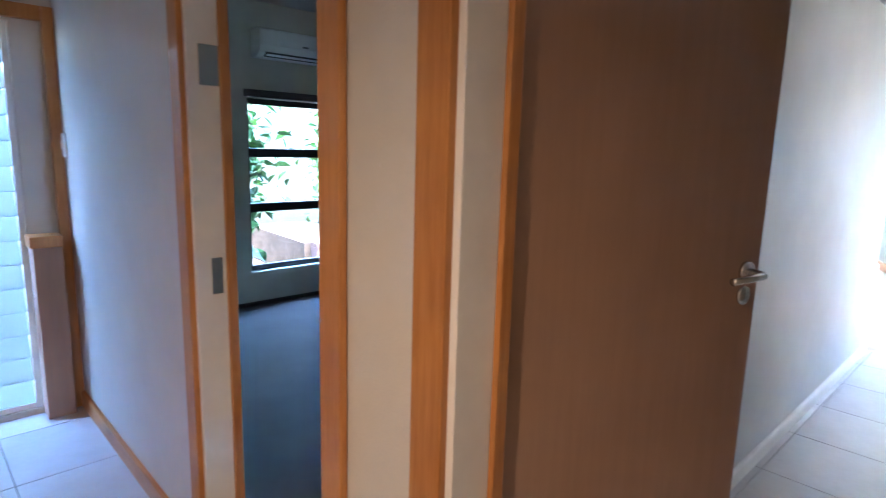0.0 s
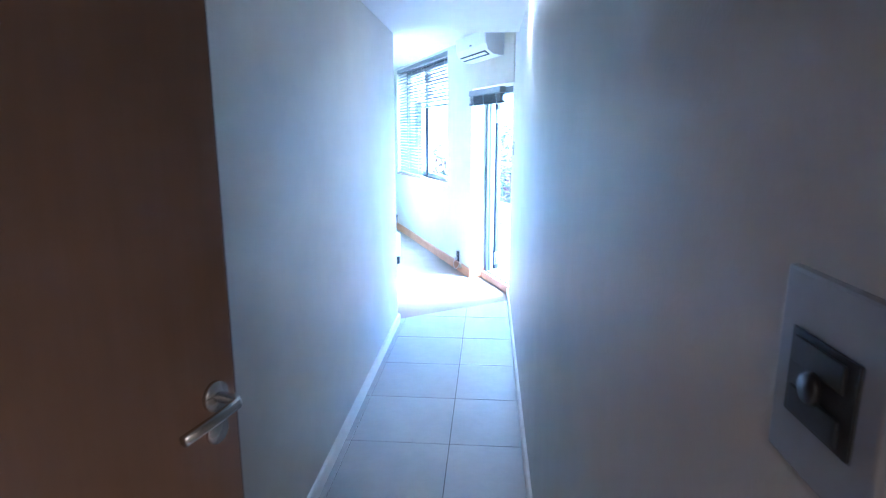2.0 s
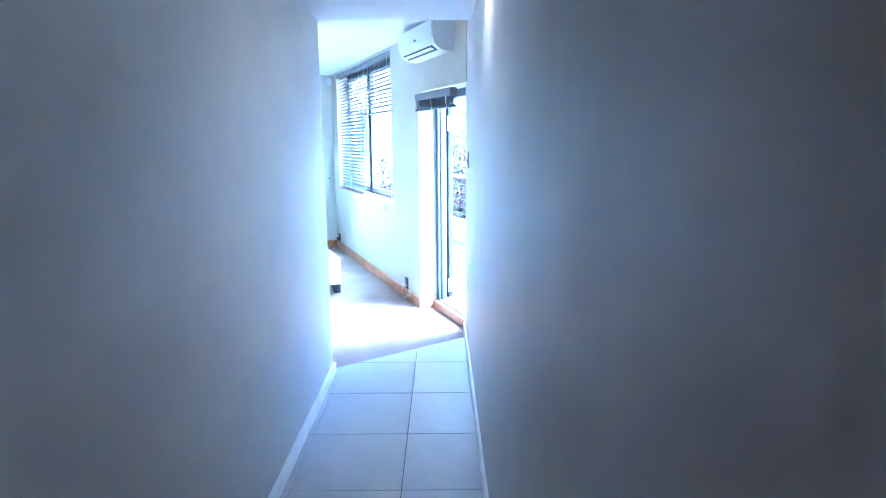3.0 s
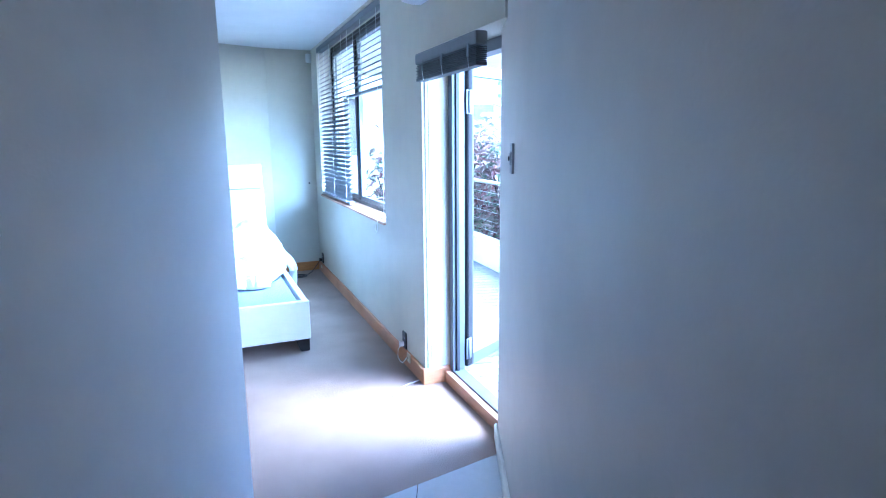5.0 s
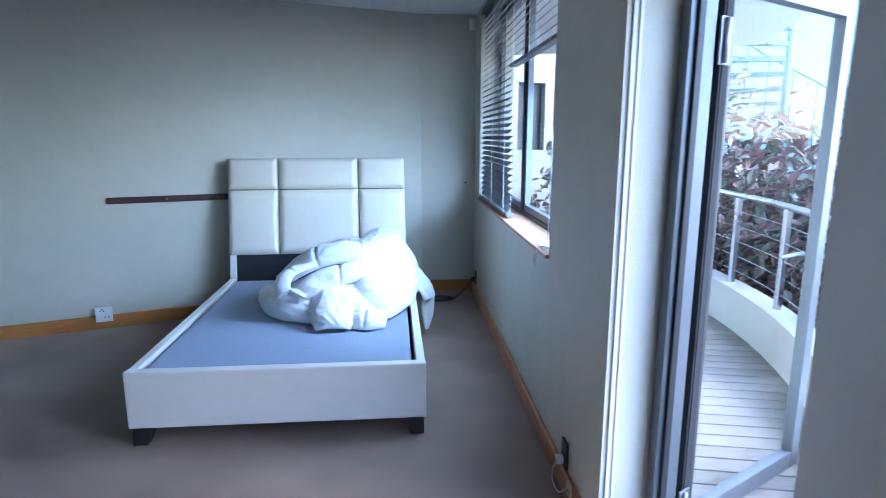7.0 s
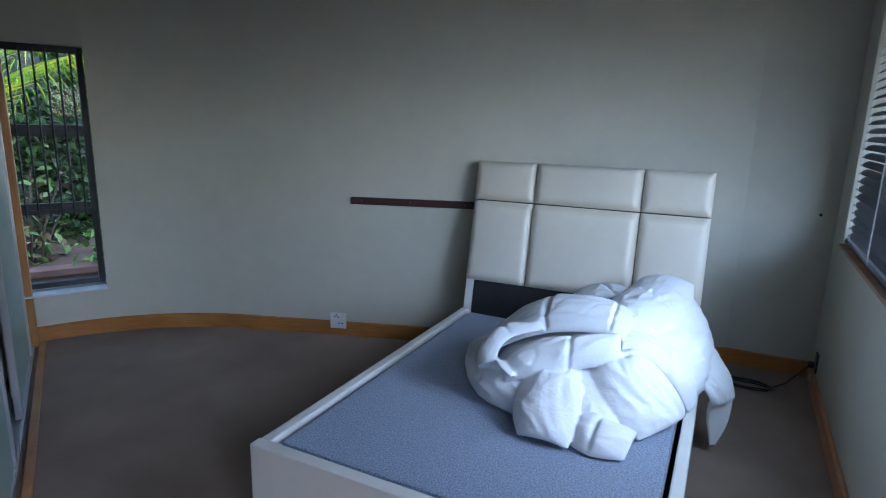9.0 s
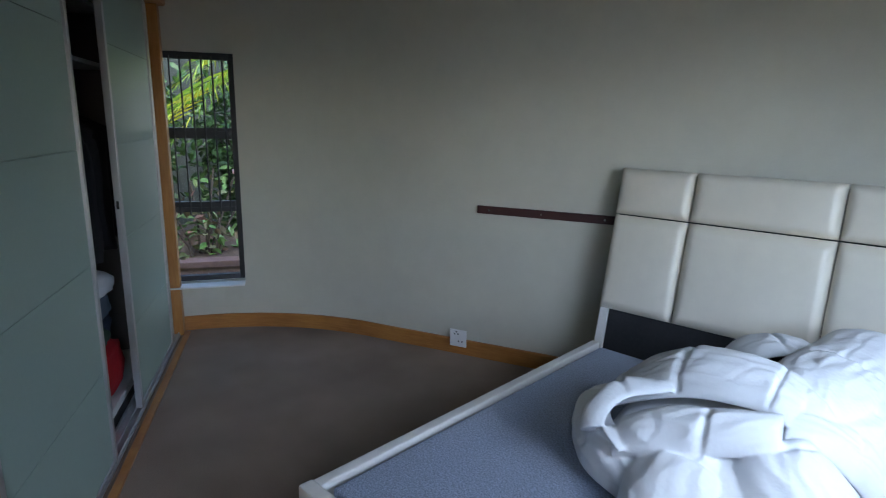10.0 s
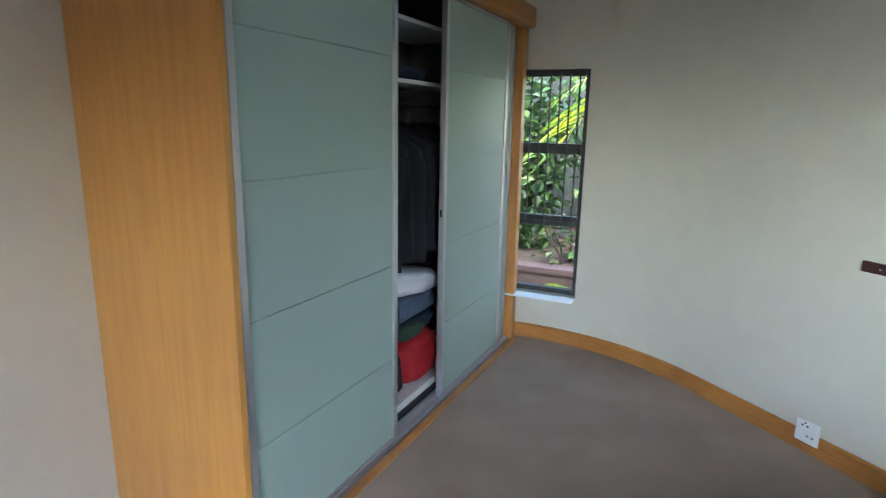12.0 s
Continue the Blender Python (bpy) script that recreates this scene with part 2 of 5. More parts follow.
ALU_LIGHT = material("brushed_aluminium", (0.55, 0.56, 0.58), 0.36, 0.8, 20, 0.08, 0.03, 100, 0, (40, 40, 1))
CHROME = material("satin_chrome", (0.62, 0.61, 0.59), 0.25, 1.0, 20, 0.08, 0.02, 90)
STEEL = material("stainless_steel", (0.6, 0.6, 0.6), 0.28, 1.0, 20, 0.08, 0.02, 90)
FROST = material("frosted_green_glass", (0.29, 0.390, 0.350), 0.40, 0, 70, 0.05, 0, 10, 0, (1, 1, 1), mask_scale=0.6)
BLINDMAT = material("grey_blind_slat", (0.19, 0.20, 0.215), 0.45, 0.1, 30, 0.1, 0.02, 90)
BLINDDARK = material("dark_blind_slat", (0.075, 0.07, 0.075), 0.45, 0.1, 30, 0.15, 0.02, 90)
PLASTIC_W = material("white_plastic", (0.76, 0.76, 0.75), 0.35, 0, 20, 0.04, 0.02, 80)
PLASTIC_C = material("cream_plastic", (0.62, 0.55, 0.40), 0.4, 0, 20, 0.06, 0.02, 80)
PLASTIC_B = material("black_plastic", (0.02, 0.02, 0.022), 0.4, 0, 20, 0.2, 0.02, 80)
RUBBER = material("black_rubber", (0.008, 0.008, 0.009), 0.95, 0, 20, 0.2, 0.05, 80)
PLATE = material("metal_switch_plate", (0.36, 0.37, 0.40), 0.42, 0.3, 30, 0.08, 0.02, 100)
DECK = material("weathered_deck_board", (0.31, 0.285, 0.27), 0.75, 0, 6, 0.35, 0.4, 60, 0.12, (16, 1.2, 16))
RENDERWALL = material("cream_plaster", (0.56, 0.54, 0.48), 0.8, 0, 8, 0.1, 0.35, 90)
RAILWOOD = material("dark_red_timber", (0.065, 0.022, 0.020), 0.45, 0, 8, 0.3, 0.06, 70, 0, (1.5, 14, 14))
CLEAR = glass("clear_window_glass")
BLADE = frosted("obscured_louvre_glass", (0.34, 0.37, 0.38))

# ---- plan ----
HALL_CEIL, ROOM_CEIL, ROOM2_CEIL = 2.385, 2.58, 2.70
C = Vector((-1.143, -1.237, 0))                  # end of the corridor's inner wall
LP = C - AX * 4.713
RP = Vector((-2.053, -5.97, 0))                  # where the corridor's outer wall meets the doorway
R0 = Vector((0.115, -0.785, 0))
P1 = Vector((-2.35, 0.156, 0))                   # front edge of the wardrobe
WD = Vector((-0.866, 0.5, 0))                    # along the wardrobe
WB = Vector((-0.5, -0.866, 0))                   # into the wardrobe
J = P1 + WB * 0.70


def hall(u, v, z=0.0):
    """A place in the hall: u to the left along the doorway wall, v down the corridor."""
    return RP + AC * u + AX * v + Vector((0, 0, z))


HM = Matrix.Translation(RP) @ pose(0, 0, 0, 0, 0, 180 - math.degrees(H))   # local x = u, local y = -v

# curved bedroom wall: straight run, then an arc
ARC_S, ARC_R = Vector((-3.75, 2.49, 0)), 1.75
ARC_C = ARC_S + Vector((0.347, -0.938, 0)) * ARC_R
a0 = math.atan2(ARC_S.y - ARC_C.y, ARC_S.x - ARC_C.x)


def arc_point(k):
    return ARC_C + Vector((math.cos(a0 + k), math.sin(a0 + k), 0)) * ARC_R


WIN_A, WIN_B = 0.548, 0.905         # arc angles between which the garden window sits (radians past the start of the arc)
# ---- bedroom walls ----
wall("wall_window_side", (0.0, -1.03), (0.0, 3.95), -0.2, 2.9, 0.29, [(0.0, 1.03, -0.2, 2.06), (1.85, 4.38, 0.93, 2.555)], PAINT,
     "off-white painted window wall with balcony doorway", -1)
# the run behind the bed
bm = bmesh.new()


def curved_wall(bm, pts, z0, z1, thick):
    """A vertical sheet with thickness along points, seen from their right-hand side when walked in order."""
    rows = []
    for i, p in enumerate(pts):
        a = (pts[min(i + 1, len(pts) - 1)] - pts[max(i - 1, 0)]).normalized()
        n = Vector((a.y, -a.x, 0)) * thick
        rows.append([bm.verts.new(p + Vector((0, 0, z0))), bm.verts.new(p + Vector((0, 0, z1))), bm.verts.new(p + n + Vector((0, 0, z1))), bm.verts.new(p + n + Vector((0, 0, z0)))])
    for a, b in zip(rows, rows[1:]):
        for k in range(4):
            bm.faces.new((a[k], a[(k + 1) % 4], b[(k + 1) % 4], b[k]))
    bm.faces.new(rows[0])
    bm.faces.new(rows[-1][::-1])


pts_a = [Vector((0.0, 3.71, 0)), Vector((-0.51, 3.69, 0))] + [Vector((-0.51, 3.69, 0)).lerp(ARC_S, k / 6) for k in range(1, 6)] + [arc_point(k * WIN_A / 10) for k in range(11)]
pts_w = [arc_point(WIN_A + k * (WIN_B - WIN_A) / 4) for k in range(5)]
pts_c = [arc_point(WIN_B + k * 0.06) for k in range(5)]
curved_wall(bm, pts_a[1:], -0.2, 2.9, 0.24)
curved_wall(bm, pts_w, -0.2, 0.348, 0.24)
curved_wall(bm, pts_w, 1.985, 2.9, 0.24)
curved_wall(bm, pts_c, -0.2, 2.9, 0.24)
setting("wall_curved", bm, PAINT, "off-white painted wall that curves behind the bed", "wall", smooth=False)
bm = bmesh.new()
curved_wall(bm, pts_a[:2], -0.2, 2.9, 0.24)
setting("wall_corner", bm, PAINT, "short off-white wall in the bedroom corner", "wall")
# between corridor and wardrobe
m_, n_ = along(C, J)
bm = bmesh.new()
wall_cells(bm, n_ + 0.03, -0.2, 2.9, 0.1, [], m_)
setting("wall_wardrobe_side", bm, PAINT, "off-white wall between the corridor and the wardrobe", "wall")
# behind the wardrobe, closing the room
wall("wall_behind_wardrobe", tuple(P1 + WB * 0.71)[:2], tuple(P1 + WD * 3.3 + WB * 0.71)[:2], -0.2, 2.9, 0.1, [], PAINT, "plain wall behind the wardrobe", 1)

# ---- corridor and hall walls ----
wall("wall_corridor_inner", tuple(LP + AX * 0.12)[:2], tuple(C)[:2], -0.2, 2.9, 0.1, [], PAINT_HALL, "off-white painted corridor wall", 1)
wall("wall_corridor_outer", tuple(RP + AX * 0.125)[:2], tuple(R0)[:2], -0.2, 2.9, 0.2, [], PAINT_HALL, "off-white painted corridor wall with switches", -1)
wall("wall_hall_side", tuple(hall(-0.10, -2.6))[:2], tuple(hall(-0.10, 0.125))[:2], -0.2, 2.9, 0.2, [], PAINT_HALL, "plain cream wall beside the corridor doorway", -1)
bm = bmesh.new()
wall_cells(bm, 4.2, -0.2, 2.9, -0.12, [(0.0, 0.965, -0.2, 2.06), (1.335, 2.13, -0.2, 2.06)], HM @ Matrix.Translation((-0.1, 0, 0)))
setting("wall_hall", bm, PAINT_HALL, "cream painted hall wall with two doorways", "wall")
bm = bmesh.new()
wall_cells(bm, 2.6, -0.2, 2.9, 0.12, [(0.19, 0.75, 0.03, 2.05)], Matrix.Translation(hall(3.8, -2.6)) @ pose(0, 0, 0, 0, 0, 90 - math.degrees(H)) @ Matrix.Translation((2.6, 0, 0)) @ Matrix.Diagonal((-1, 1, 1, 1)))
setting("wall_hall_end", bm, PAINT_HALL, "cream wall at the end of the hall with a louvre window", "wall")
bm = bmesh.new()
wall_cells(bm, 4.4, -0.2, 2.9, 0.12, [], Matrix.Translation(hall(-0.2, -2.6)) @ pose(0, 0, 0, 0, 0, 180 - math.degrees(H)))
setting("wall_hall_back", bm, PAINT_HALL, "plain cream wall at the back of the hall", "wall")
# second bedroom, seen by its doorway
bm = bmesh.new()
wall_cells(bm, 4.4, -0.2, 2.9, 0.15, [(1.65, 3.0, 0.31, 1.88)], Matrix.Translation(hall(5.12, 0.0)) @ pose(0, 0, 0, 0, 0, 90 - math.degrees(H)))
setting("wall_second_room", bm, PAINT, "white wall of the second room with a glazed door", "wall")
bm = bmesh.new()
wall_cells(bm, 4.5, -0.2, 2.9, 0.1, [], Matrix.Translation(hall(5.5, 3.6)) @ pose(0, 0, 0, 0, 0, -math.degrees(H)))
setting("wall_second_room_back", bm, PAINT, "plain white wall of the second room", "wall")
bm = bmesh.new()
wall_cells(bm, 1.5, -0.2, 2.9, 0.12, [], Matrix.Translation(hall(5.5, 0.0)) @ pose(0, 0, 0, 0, 0, -math.degrees(H)))
setting("wall_second_room_side", bm, PAINT, "plain white side wall of the second room", "wall")


def slab(name, pts, z0, z1, mat, label, category):
    bm = bmesh.new()
    lo = [bm.verts.new((p[0], p[1], z0)) for p in pts]
    hi = [bm.verts.new((p[0], p[1], z1)) for p in pts]
    bm.faces.new(lo[::-1])
    bm.faces.new(hi)
    for i in range(len(pts)):
        k = (i + 1) % len(pts)
        bm.faces.new((lo[i], lo[k], hi[k], hi[i]))
    return setting(name, bm, mat, label, category)


# ---- floors and ceilings ----
bed_poly = [R0 + Vector((0.0, -0.01, 0)), Vector((0.2, -0.785, 0)), Vector((0.2, 0.0, 0)), Vector((0.02, 0.0, 0)), Vector((0.02, 3.74, 0)), Vector((-0.51, 3.75, 0)), ARC_S + Vector((-0.05, 0.06, 0))]
bed_poly += [arc_point(k * 0.15) * 1.0 + (arc_point(k * 0.15) - ARC_C).normalized() * 0.05 for k in range(1, 8)] + [P1 + WD * 3.1 + WB * 0.7, P1 + WB * 0.7, J, C + AC * 0.01, hall(0.98, 4.80), hall(0.0, 5.46)]
slab("floor_bedroom", bed_poly, -0.15, 0.0, CARPET, "taupe short-pile carpet floor", "carpet")
slab("floor_grout", [hall(-0.1, -2.7), hall(-0.1, 5.4), hall(0.0, 5.45), hall(0.98, 4.79), hall(1.05, 4.6), hall(1.05, 0.1), hall(4.2, 0.1), hall(4.2, -2.7)], -0.15, -0.012, GROUT, "dark grout bed under the floor tiles", "floor")
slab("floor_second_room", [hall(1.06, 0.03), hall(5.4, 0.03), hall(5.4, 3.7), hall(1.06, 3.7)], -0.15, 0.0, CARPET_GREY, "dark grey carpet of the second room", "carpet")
slab("ceiling_bedroom", [hall(-1.0, 4.75), hall(-1.0, 12.5), hall(5.6, 12.5), hall(5.6, 3.9), hall(1.2, 4.3), hall(1.0, 4.7)], ROOM_CEIL, ROOM_CEIL + 0.2, CEIL, "white painted bedroom ceiling", "ceiling")
slab("ceiling_hall", [hall(-0.25, -2.7), hall(-0.25, 4.75), hall(0.0, 4.75), C, C + AC * 0.1, hall(1.05, 0.02), hall(4.2, 0.02), hall(4.2, -2.7)], HALL_CEIL, HALL_CEIL + 0.3, CEIL, "white painted corridor ceiling", "ceiling")
slab("ceiling_second_room", [hall(1.05, 0.0), hall(5.6, 0.0), hall(5.6, 3.8), hall(1.05, 3.8)], ROOM2_CEIL, ROOM2_CEIL + 0.2, CEIL, "white ceiling of the second room", "ceiling")
slab("roof", [hall(-0.3, -2.9), (0.45, -1.0), (0.45, 4.2), (-0.5, 4.0), (-3.9, 2.85), (-5.15, 1.5), hall(5.6, 3.8), hall(5.6, -0.2), hall(4.2, -0.3), hall(4.2, -2.9)], 2.92, 3.1, RENDERWALL, "flat plastered roof of the house", "roof")

# ---- skirting boards ----
skirting("baseboard_curved", [Vector((0.0, 3.71, 0)), Vector((-0.51, 3.69, 0))] + pts_a[2:] + [arc_point(WIN_A + k * 0.06) for k in range(1, 8)], TIMBER_H, side=1)
skirting("baseboard_window_wall", [Vector((0.0, 3.69, 0)), Vector((0.0, 0.0, 0)), Vector((0.166, 0.0, 0))], TIMBER_PALE, side=-1)
skirting("baseboard_corridor_inner", [LP + AX * 0.15, C, J], TRIMWHITE, h=0.075, side=-1, label="white painted timber skirting along the corridor")
skirting("baseboard_corridor_outer", [RP + AX * 0.15, R0], TRIMWHITE, h=0.075, side=1, label="white painted timber skirting along the corridor")
skirting("baseboard_hall", [hall(2.10, 0), hall(3.8, 0)], TIMBER_H, h=0.09, side=1)
skirting("baseboard_second_room", [hall(5.12, 0.1), hall(5.12, 3.6)], BLACKWOOD, h=0.03, side=-1, label="dark strip at the foot of the wall")


# ---- door frames ----
def door_frame(name, u0, u1, mat, label):
    """A timber door lining with architraves on the hall side; u0 to u1 is the opening in the hall wall."""
    fr = thing(name, HM, label, "door frame")
    boxpart("jamb", fr, mat, u0, u0 + 0.028, -0.125, 0.004, 0, 2.045, 0.003)
    boxpart("jamb", fr, mat, u1 - 0.028, u1, -0.125, 0.004, 0, 2.045, 0.003)
    boxpart("head", fr, mat, u0, u1, -0.125, 0.004, 2.045, 2.06, 0.003)
    boxpart("architrave", fr, TIMBER, u1 - 0.012, u1 + 0.07, 0.002, 0.022, 0, 2.12, 0.005)
    if u0 > 0.3:
        boxpart("architrave", fr, TIMBER, u0 - 0.07, u0 + 0.012, 0.002, 0.022, 0, 2.12, 0.005)
    boxpart("architrave", fr, TIMBER, u0 + 0.014, u1 - 0.014, 0.002, 0.022, 2.05, 2.12, 0.005)
    boxpart("stop", fr, TIMBER, u1 - 0.043, u1 - 0.029, -0.124, -0.092, 0, 2.04, 0.003, "varnished door stop")
    fr["kind"] = "structure"
    return fr


f1 = door_frame("door_frame", -0.032, 0.865, TRIMWHITE, "timber architrave and white lining of the corridor doorway")
boxpart("strike_plate", f1, CHROME, -0.004, -0.001, -0.06, -0.03, 0.98, 1.14, 0.001, "chrome strike plate")
f2 = door_frame("door_frame", 1.235, 2.03, TRIMWHITE, "timber architrave and white lining of the second doorway")
boxpart("strike_plate", f2, CHROME, 1.998, 2.001, -0.08, -0.045, 1.0, 1.12, 0.001, "chrome strike plate")
boxpart("hinge", f2, CHROME, 1.996, 2.0015, -0.105, -0.03, 1.66, 1.78, 0.001, "steel hinge leaf")


def lever_handle(parent, x, y, z, sign):
    """A lever on an oval rose with a key plate below it, facing local y * sign."""
    bm = bmesh.new()
    cyl(bm, (x, y, z), (x, y + 0.010 * sign, z), 0.026, n=20)
    part("rose", bm, CHROME, parent, "", True)
    bm = bmesh.new()
    tube(bm, [(x, y + 0.008 * sign, z), (x, y + 0.045 * sign, z), (x - 0.012, y + 0.056 * sign, z), (x - 0.06, y + 0.057 * sign, z - 0.002), (x - 0.125, y + 0.052 * sign, z - 0.006)], 0.0095, 10)
    part("lever", bm, CHROME, parent, "satin chrome lever", True)
    bm = bmesh.new()
    cyl(bm, (x, y, z - 0.062), (x, y + 0.006 * sign, z - 0.062), 0.024, n=20)
    part("key_plate", bm, CHROME, parent, "", True)


hinge = hall(0.853, 0.125)
leaf = thing("door", Matrix.Translation(hinge) @ pose(0, 0, 0, 0, 0, 90 - 36.7), "brown veneered door standing open against the corridor wall", "door")
leaf["kind"] = "structure"
boxpart("door_leaf", leaf, DOORSKIN, 0.0, 0.81, 0.0, 0.04, 0.008, 2.035, 0.002)
boxpart("edge_strip", leaf, BLACKWOOD, 0.81, 0.8135, 0.002, 0.038, 0.01, 2.03, 0.0, "dark door edge")
lever_handle(leaf, 0.755, 0.0, 1.205, -1)
lever_handle(leaf, 0.755, 0.04, 1.205, 1)
for z in (0.25, 1.05, 1.8):
    bm = bmesh.new()
    cyl(bm, (-0.004, -0.004, z - 0.05), (-0.004, -0.004, z + 0.05), 0.007)
    part("hinge", bm, CHROME, leaf, "", True)

# ---- louvre window at the end of the hall ----
lw = thing("window_louvre", Matrix.Translation(hall(3.8, -2.6)) @ pose(0, 0, 0, 0, 0, 90 - math.degrees(H)) @ Matrix.Translation((2.6, 0, 0)), "tall white louvre window of obscured glass blades", "window")
lw["kind"] = "structure"
for x0, x1, z0, z1 in ((-0.22, -0.19, 0.03, 2.05), (-0.75, -0.72, 0.03, 2.05), (-0.72, -0.22, 2.02, 2.05), (-0.72, -0.22, 0.03, 0.06)):
    boxpart("frame_bar", lw, PLASTIC_W, x0, x1, 0.02, 0.09, z0, z1, 0.003)
for k in range(15):
    z = 0.09 + k * 0.128
    bm = bmesh.new()
    box(bm, -0.72, -0.22, -0.068, 0.068, -0.003, 0.003, 0, Matrix.Translation((0, 0.055, z + 0.03)) @ pose(0, 0, 0, 64, 0, 0))
    ob = part("blade", bm, BLADE, lw)
    ob.visible_shadow = False
    boxpart("clip", lw, ALU_DARK, -0.72, -0.22, 0.05, 0.058, z - 0.034, z - 0.029)
tr = thing("timber_trim", Matrix.Translation(hall(3.8, 0)) @ pose(0, 0, 0, 0, 0, 90 - math.degrees(H)), "varnished timber post and header at the end of the hall", "trim")
tr["kind"] = "structure"
boxpart("post", tr, TIMBER, -0.055, -0.002, -0.05, -0.002, 0, 2.13, 0.005)
boxpart("header", tr, TIMBER, -1.2, -0.056, -0.05, -0.002, 2.06, 2.13, 0.005)
lp = thing("low_panel", Matrix.Translation(hall(3.8, 0)) @ pose(0, 0, 0, 0, 0, 90 - math.degrees(H)), "brown timber low panel with a capping rail", "panel")
boxpart("board", lp, DOORSKIN, -0.19, -0.06, -0.12, -0.004, 0, 0.93, 0.004)
boxpart("capping", lp, TIMBER, -0.205, -0.058, -0.14, -0.004, 0.93, 0.99, 0.006)


# ---- switches ----
def switch(name, u_from, along_d, z, w, h, label, mat, dark, rocker=PLATE):
    """A flush switch plate on the corridor's outer wall with two rockers and a dark rotary knob."""
    base = R0 - AX * along_d
    m = Matrix.Translation(base + Vector((0, 0, z))) @ pose(0, 0, 0, 0, 0, 90 - math.degrees(H))
    s = thing(name, m, label, "light switch")
    boxpart("cover_plate", s, mat, -w / 2, w / 2, 0.001, 0.011, -h / 2, h / 2, 0.003)
    boxpart("insert", s, dark, -w * 0.32, w * 0.32, 0.0112, 0.0135, -h * 0.22, h * 0.22, 0.001)
    boxpart("rocker", s, rocker, -w * 0.24, w * 0.24, 0.0137, 0.0165, h * 0.06, h * 0.19, 0.001)
    boxpart("rocker", s, rocker, -w * 0.24, w * 0.24, 0.0137, 0.0165, -h * 0.19, -h * 0.06, 0.001)
    bm = bmesh.new()
    cyl(bm, (0, 0.0165, 0), (0, 0.0215, 0), 0.0105, 0.009, 18)
    part("knob", bm, PLASTIC_B, s, "black rotary knob", True)
    return s


switch("light_switch", 0, 5.28, 1.488, 0.112, 0.135, "grey switch plate with dark insert and black knob", PLATE, PLASTIC_B, ALU_DARK)
switch("light_switch", 0, (R0 - Vector((-0.108, -1.294, 0))).length, 1.484, 0.074, 0.118, "grey switch plate with a black knob beside the balcony door", PLATE, ALU)
hs = thing("light_switch", Matrix.Translation(hall(3.75, 0, 1.45)) @ pose(0, 0, 0, 0, 0, 180 - math.degrees(H)), "white switch plate on the cream hall wall", "light switch")
boxpart("cover_plate", hs, PLASTIC_W, -0.06, 0.06, 0.001, 0.012, -0.06, 0.06, 0.003)
boxpart("rocker", hs, PLASTIC_W, -0.03, 0.03, 0.0122, 0.016, -0.02, 0.02, 0.002)

# ---- corridor downlight ----
dl = thing("downlight", Matrix.Translation((-0.84, -2.82, HALL_CEIL)), "small recessed white downlight, lit", "lamp")
bm = bmesh.new()
cyl(bm, (0, 0, -0.006), (0, 0, -0.001), 0.048, 0.052, 24)
part("ring", bm, PLASTIC_W, dl)
bm = bmesh.new()
cyl(bm, (0, 0, -0.009), (0, 0, -0.0065), 0.033, n=20)
part("bulb", bm, glow("downlight_bulb", (1.0, 0.86, 0.68), 3.0), dl, "glowing warm bulb")

# ---- bed ----
BX0, BX1, BY0, BY1 = -2.038, -0.580, 0.878, 2.755
bed = thing("bed", Matrix.Translation((BX0, BY0, 0)) @ pose(0, 0, 0, 0, 0, 1.0), "white leatherette double bed base without a mattress", "bed")
BW, BL = BX1 - BX0, BY1 - BY0
boxpart("footboard", bed, LEATHER_W, 0, BW, 0, 0.055, 0.095, 0.388, 0.010)
boxpart("side_rail", bed, LEATHER_W, 0.002, 0.048, 0.057, BL, 0.12, 0.382, 0.008)
boxpart("side_rail", bed, LEATHER_W, BW - 0.048, BW - 0.002, 0.057, BL, 0.12, 0.382, 0.008)
boxpart("base_board", bed, DARKFABRIC, 0.05, BW - 0.05, 0.058, BL - 0.01, 0.2, 0.285)
boxpart("slat_base", bed, BOARDFABRIC, 0.072, BW - 0.072, 0.085, BL - 0.03, 0.288, 0.372, 0.014, "blue-grey fabric covered base")
boxpart("base_border", bed, LEATHER_W, 0.069, BW - 0.069, 0.082, BL - 0.032, 0.30, 0.345, 0.006, "white side band of the base")


def wedge_foot(x0, x1, y0, y1, taper):
    bm = bmesh.new()
    vs = box(bm, x0, x1, y0, y1, 0.0, 0.094)
    for v in vs:
        if v.co.z < 0.05:
            if taper > 0 and v.co.x > x1 - 0.01:
                v.co.x -= 0.035
            if taper < 0 and v.co.x < x0 + 0.01:
                v.co.x += 0.035
    part("foot", bm, BLACKWOOD, bed, "black wedge foot")


wedge_foot(0.012, 0.115, 0.012, 0.07, 1)
wedge_foot(BW - 0.115, BW - 0.012, 0.012, 0.07, -1)
wedge_foot(0.012, 0.09, BL - 0.08, BL - 0.02, 1)
wedge_foot(BW - 0.09, BW - 0.012, BL - 0.08, BL - 0.02, -1)

# headboard
hb = thing("headboard", Matrix.Translation((-2.085, 2.725, 0)) @ pose(0, 0, 0, -12.0, 0, 3.5), "cream leatherette headboard of six padded panels leaning on the wall", "headboard")
HW = 1.43


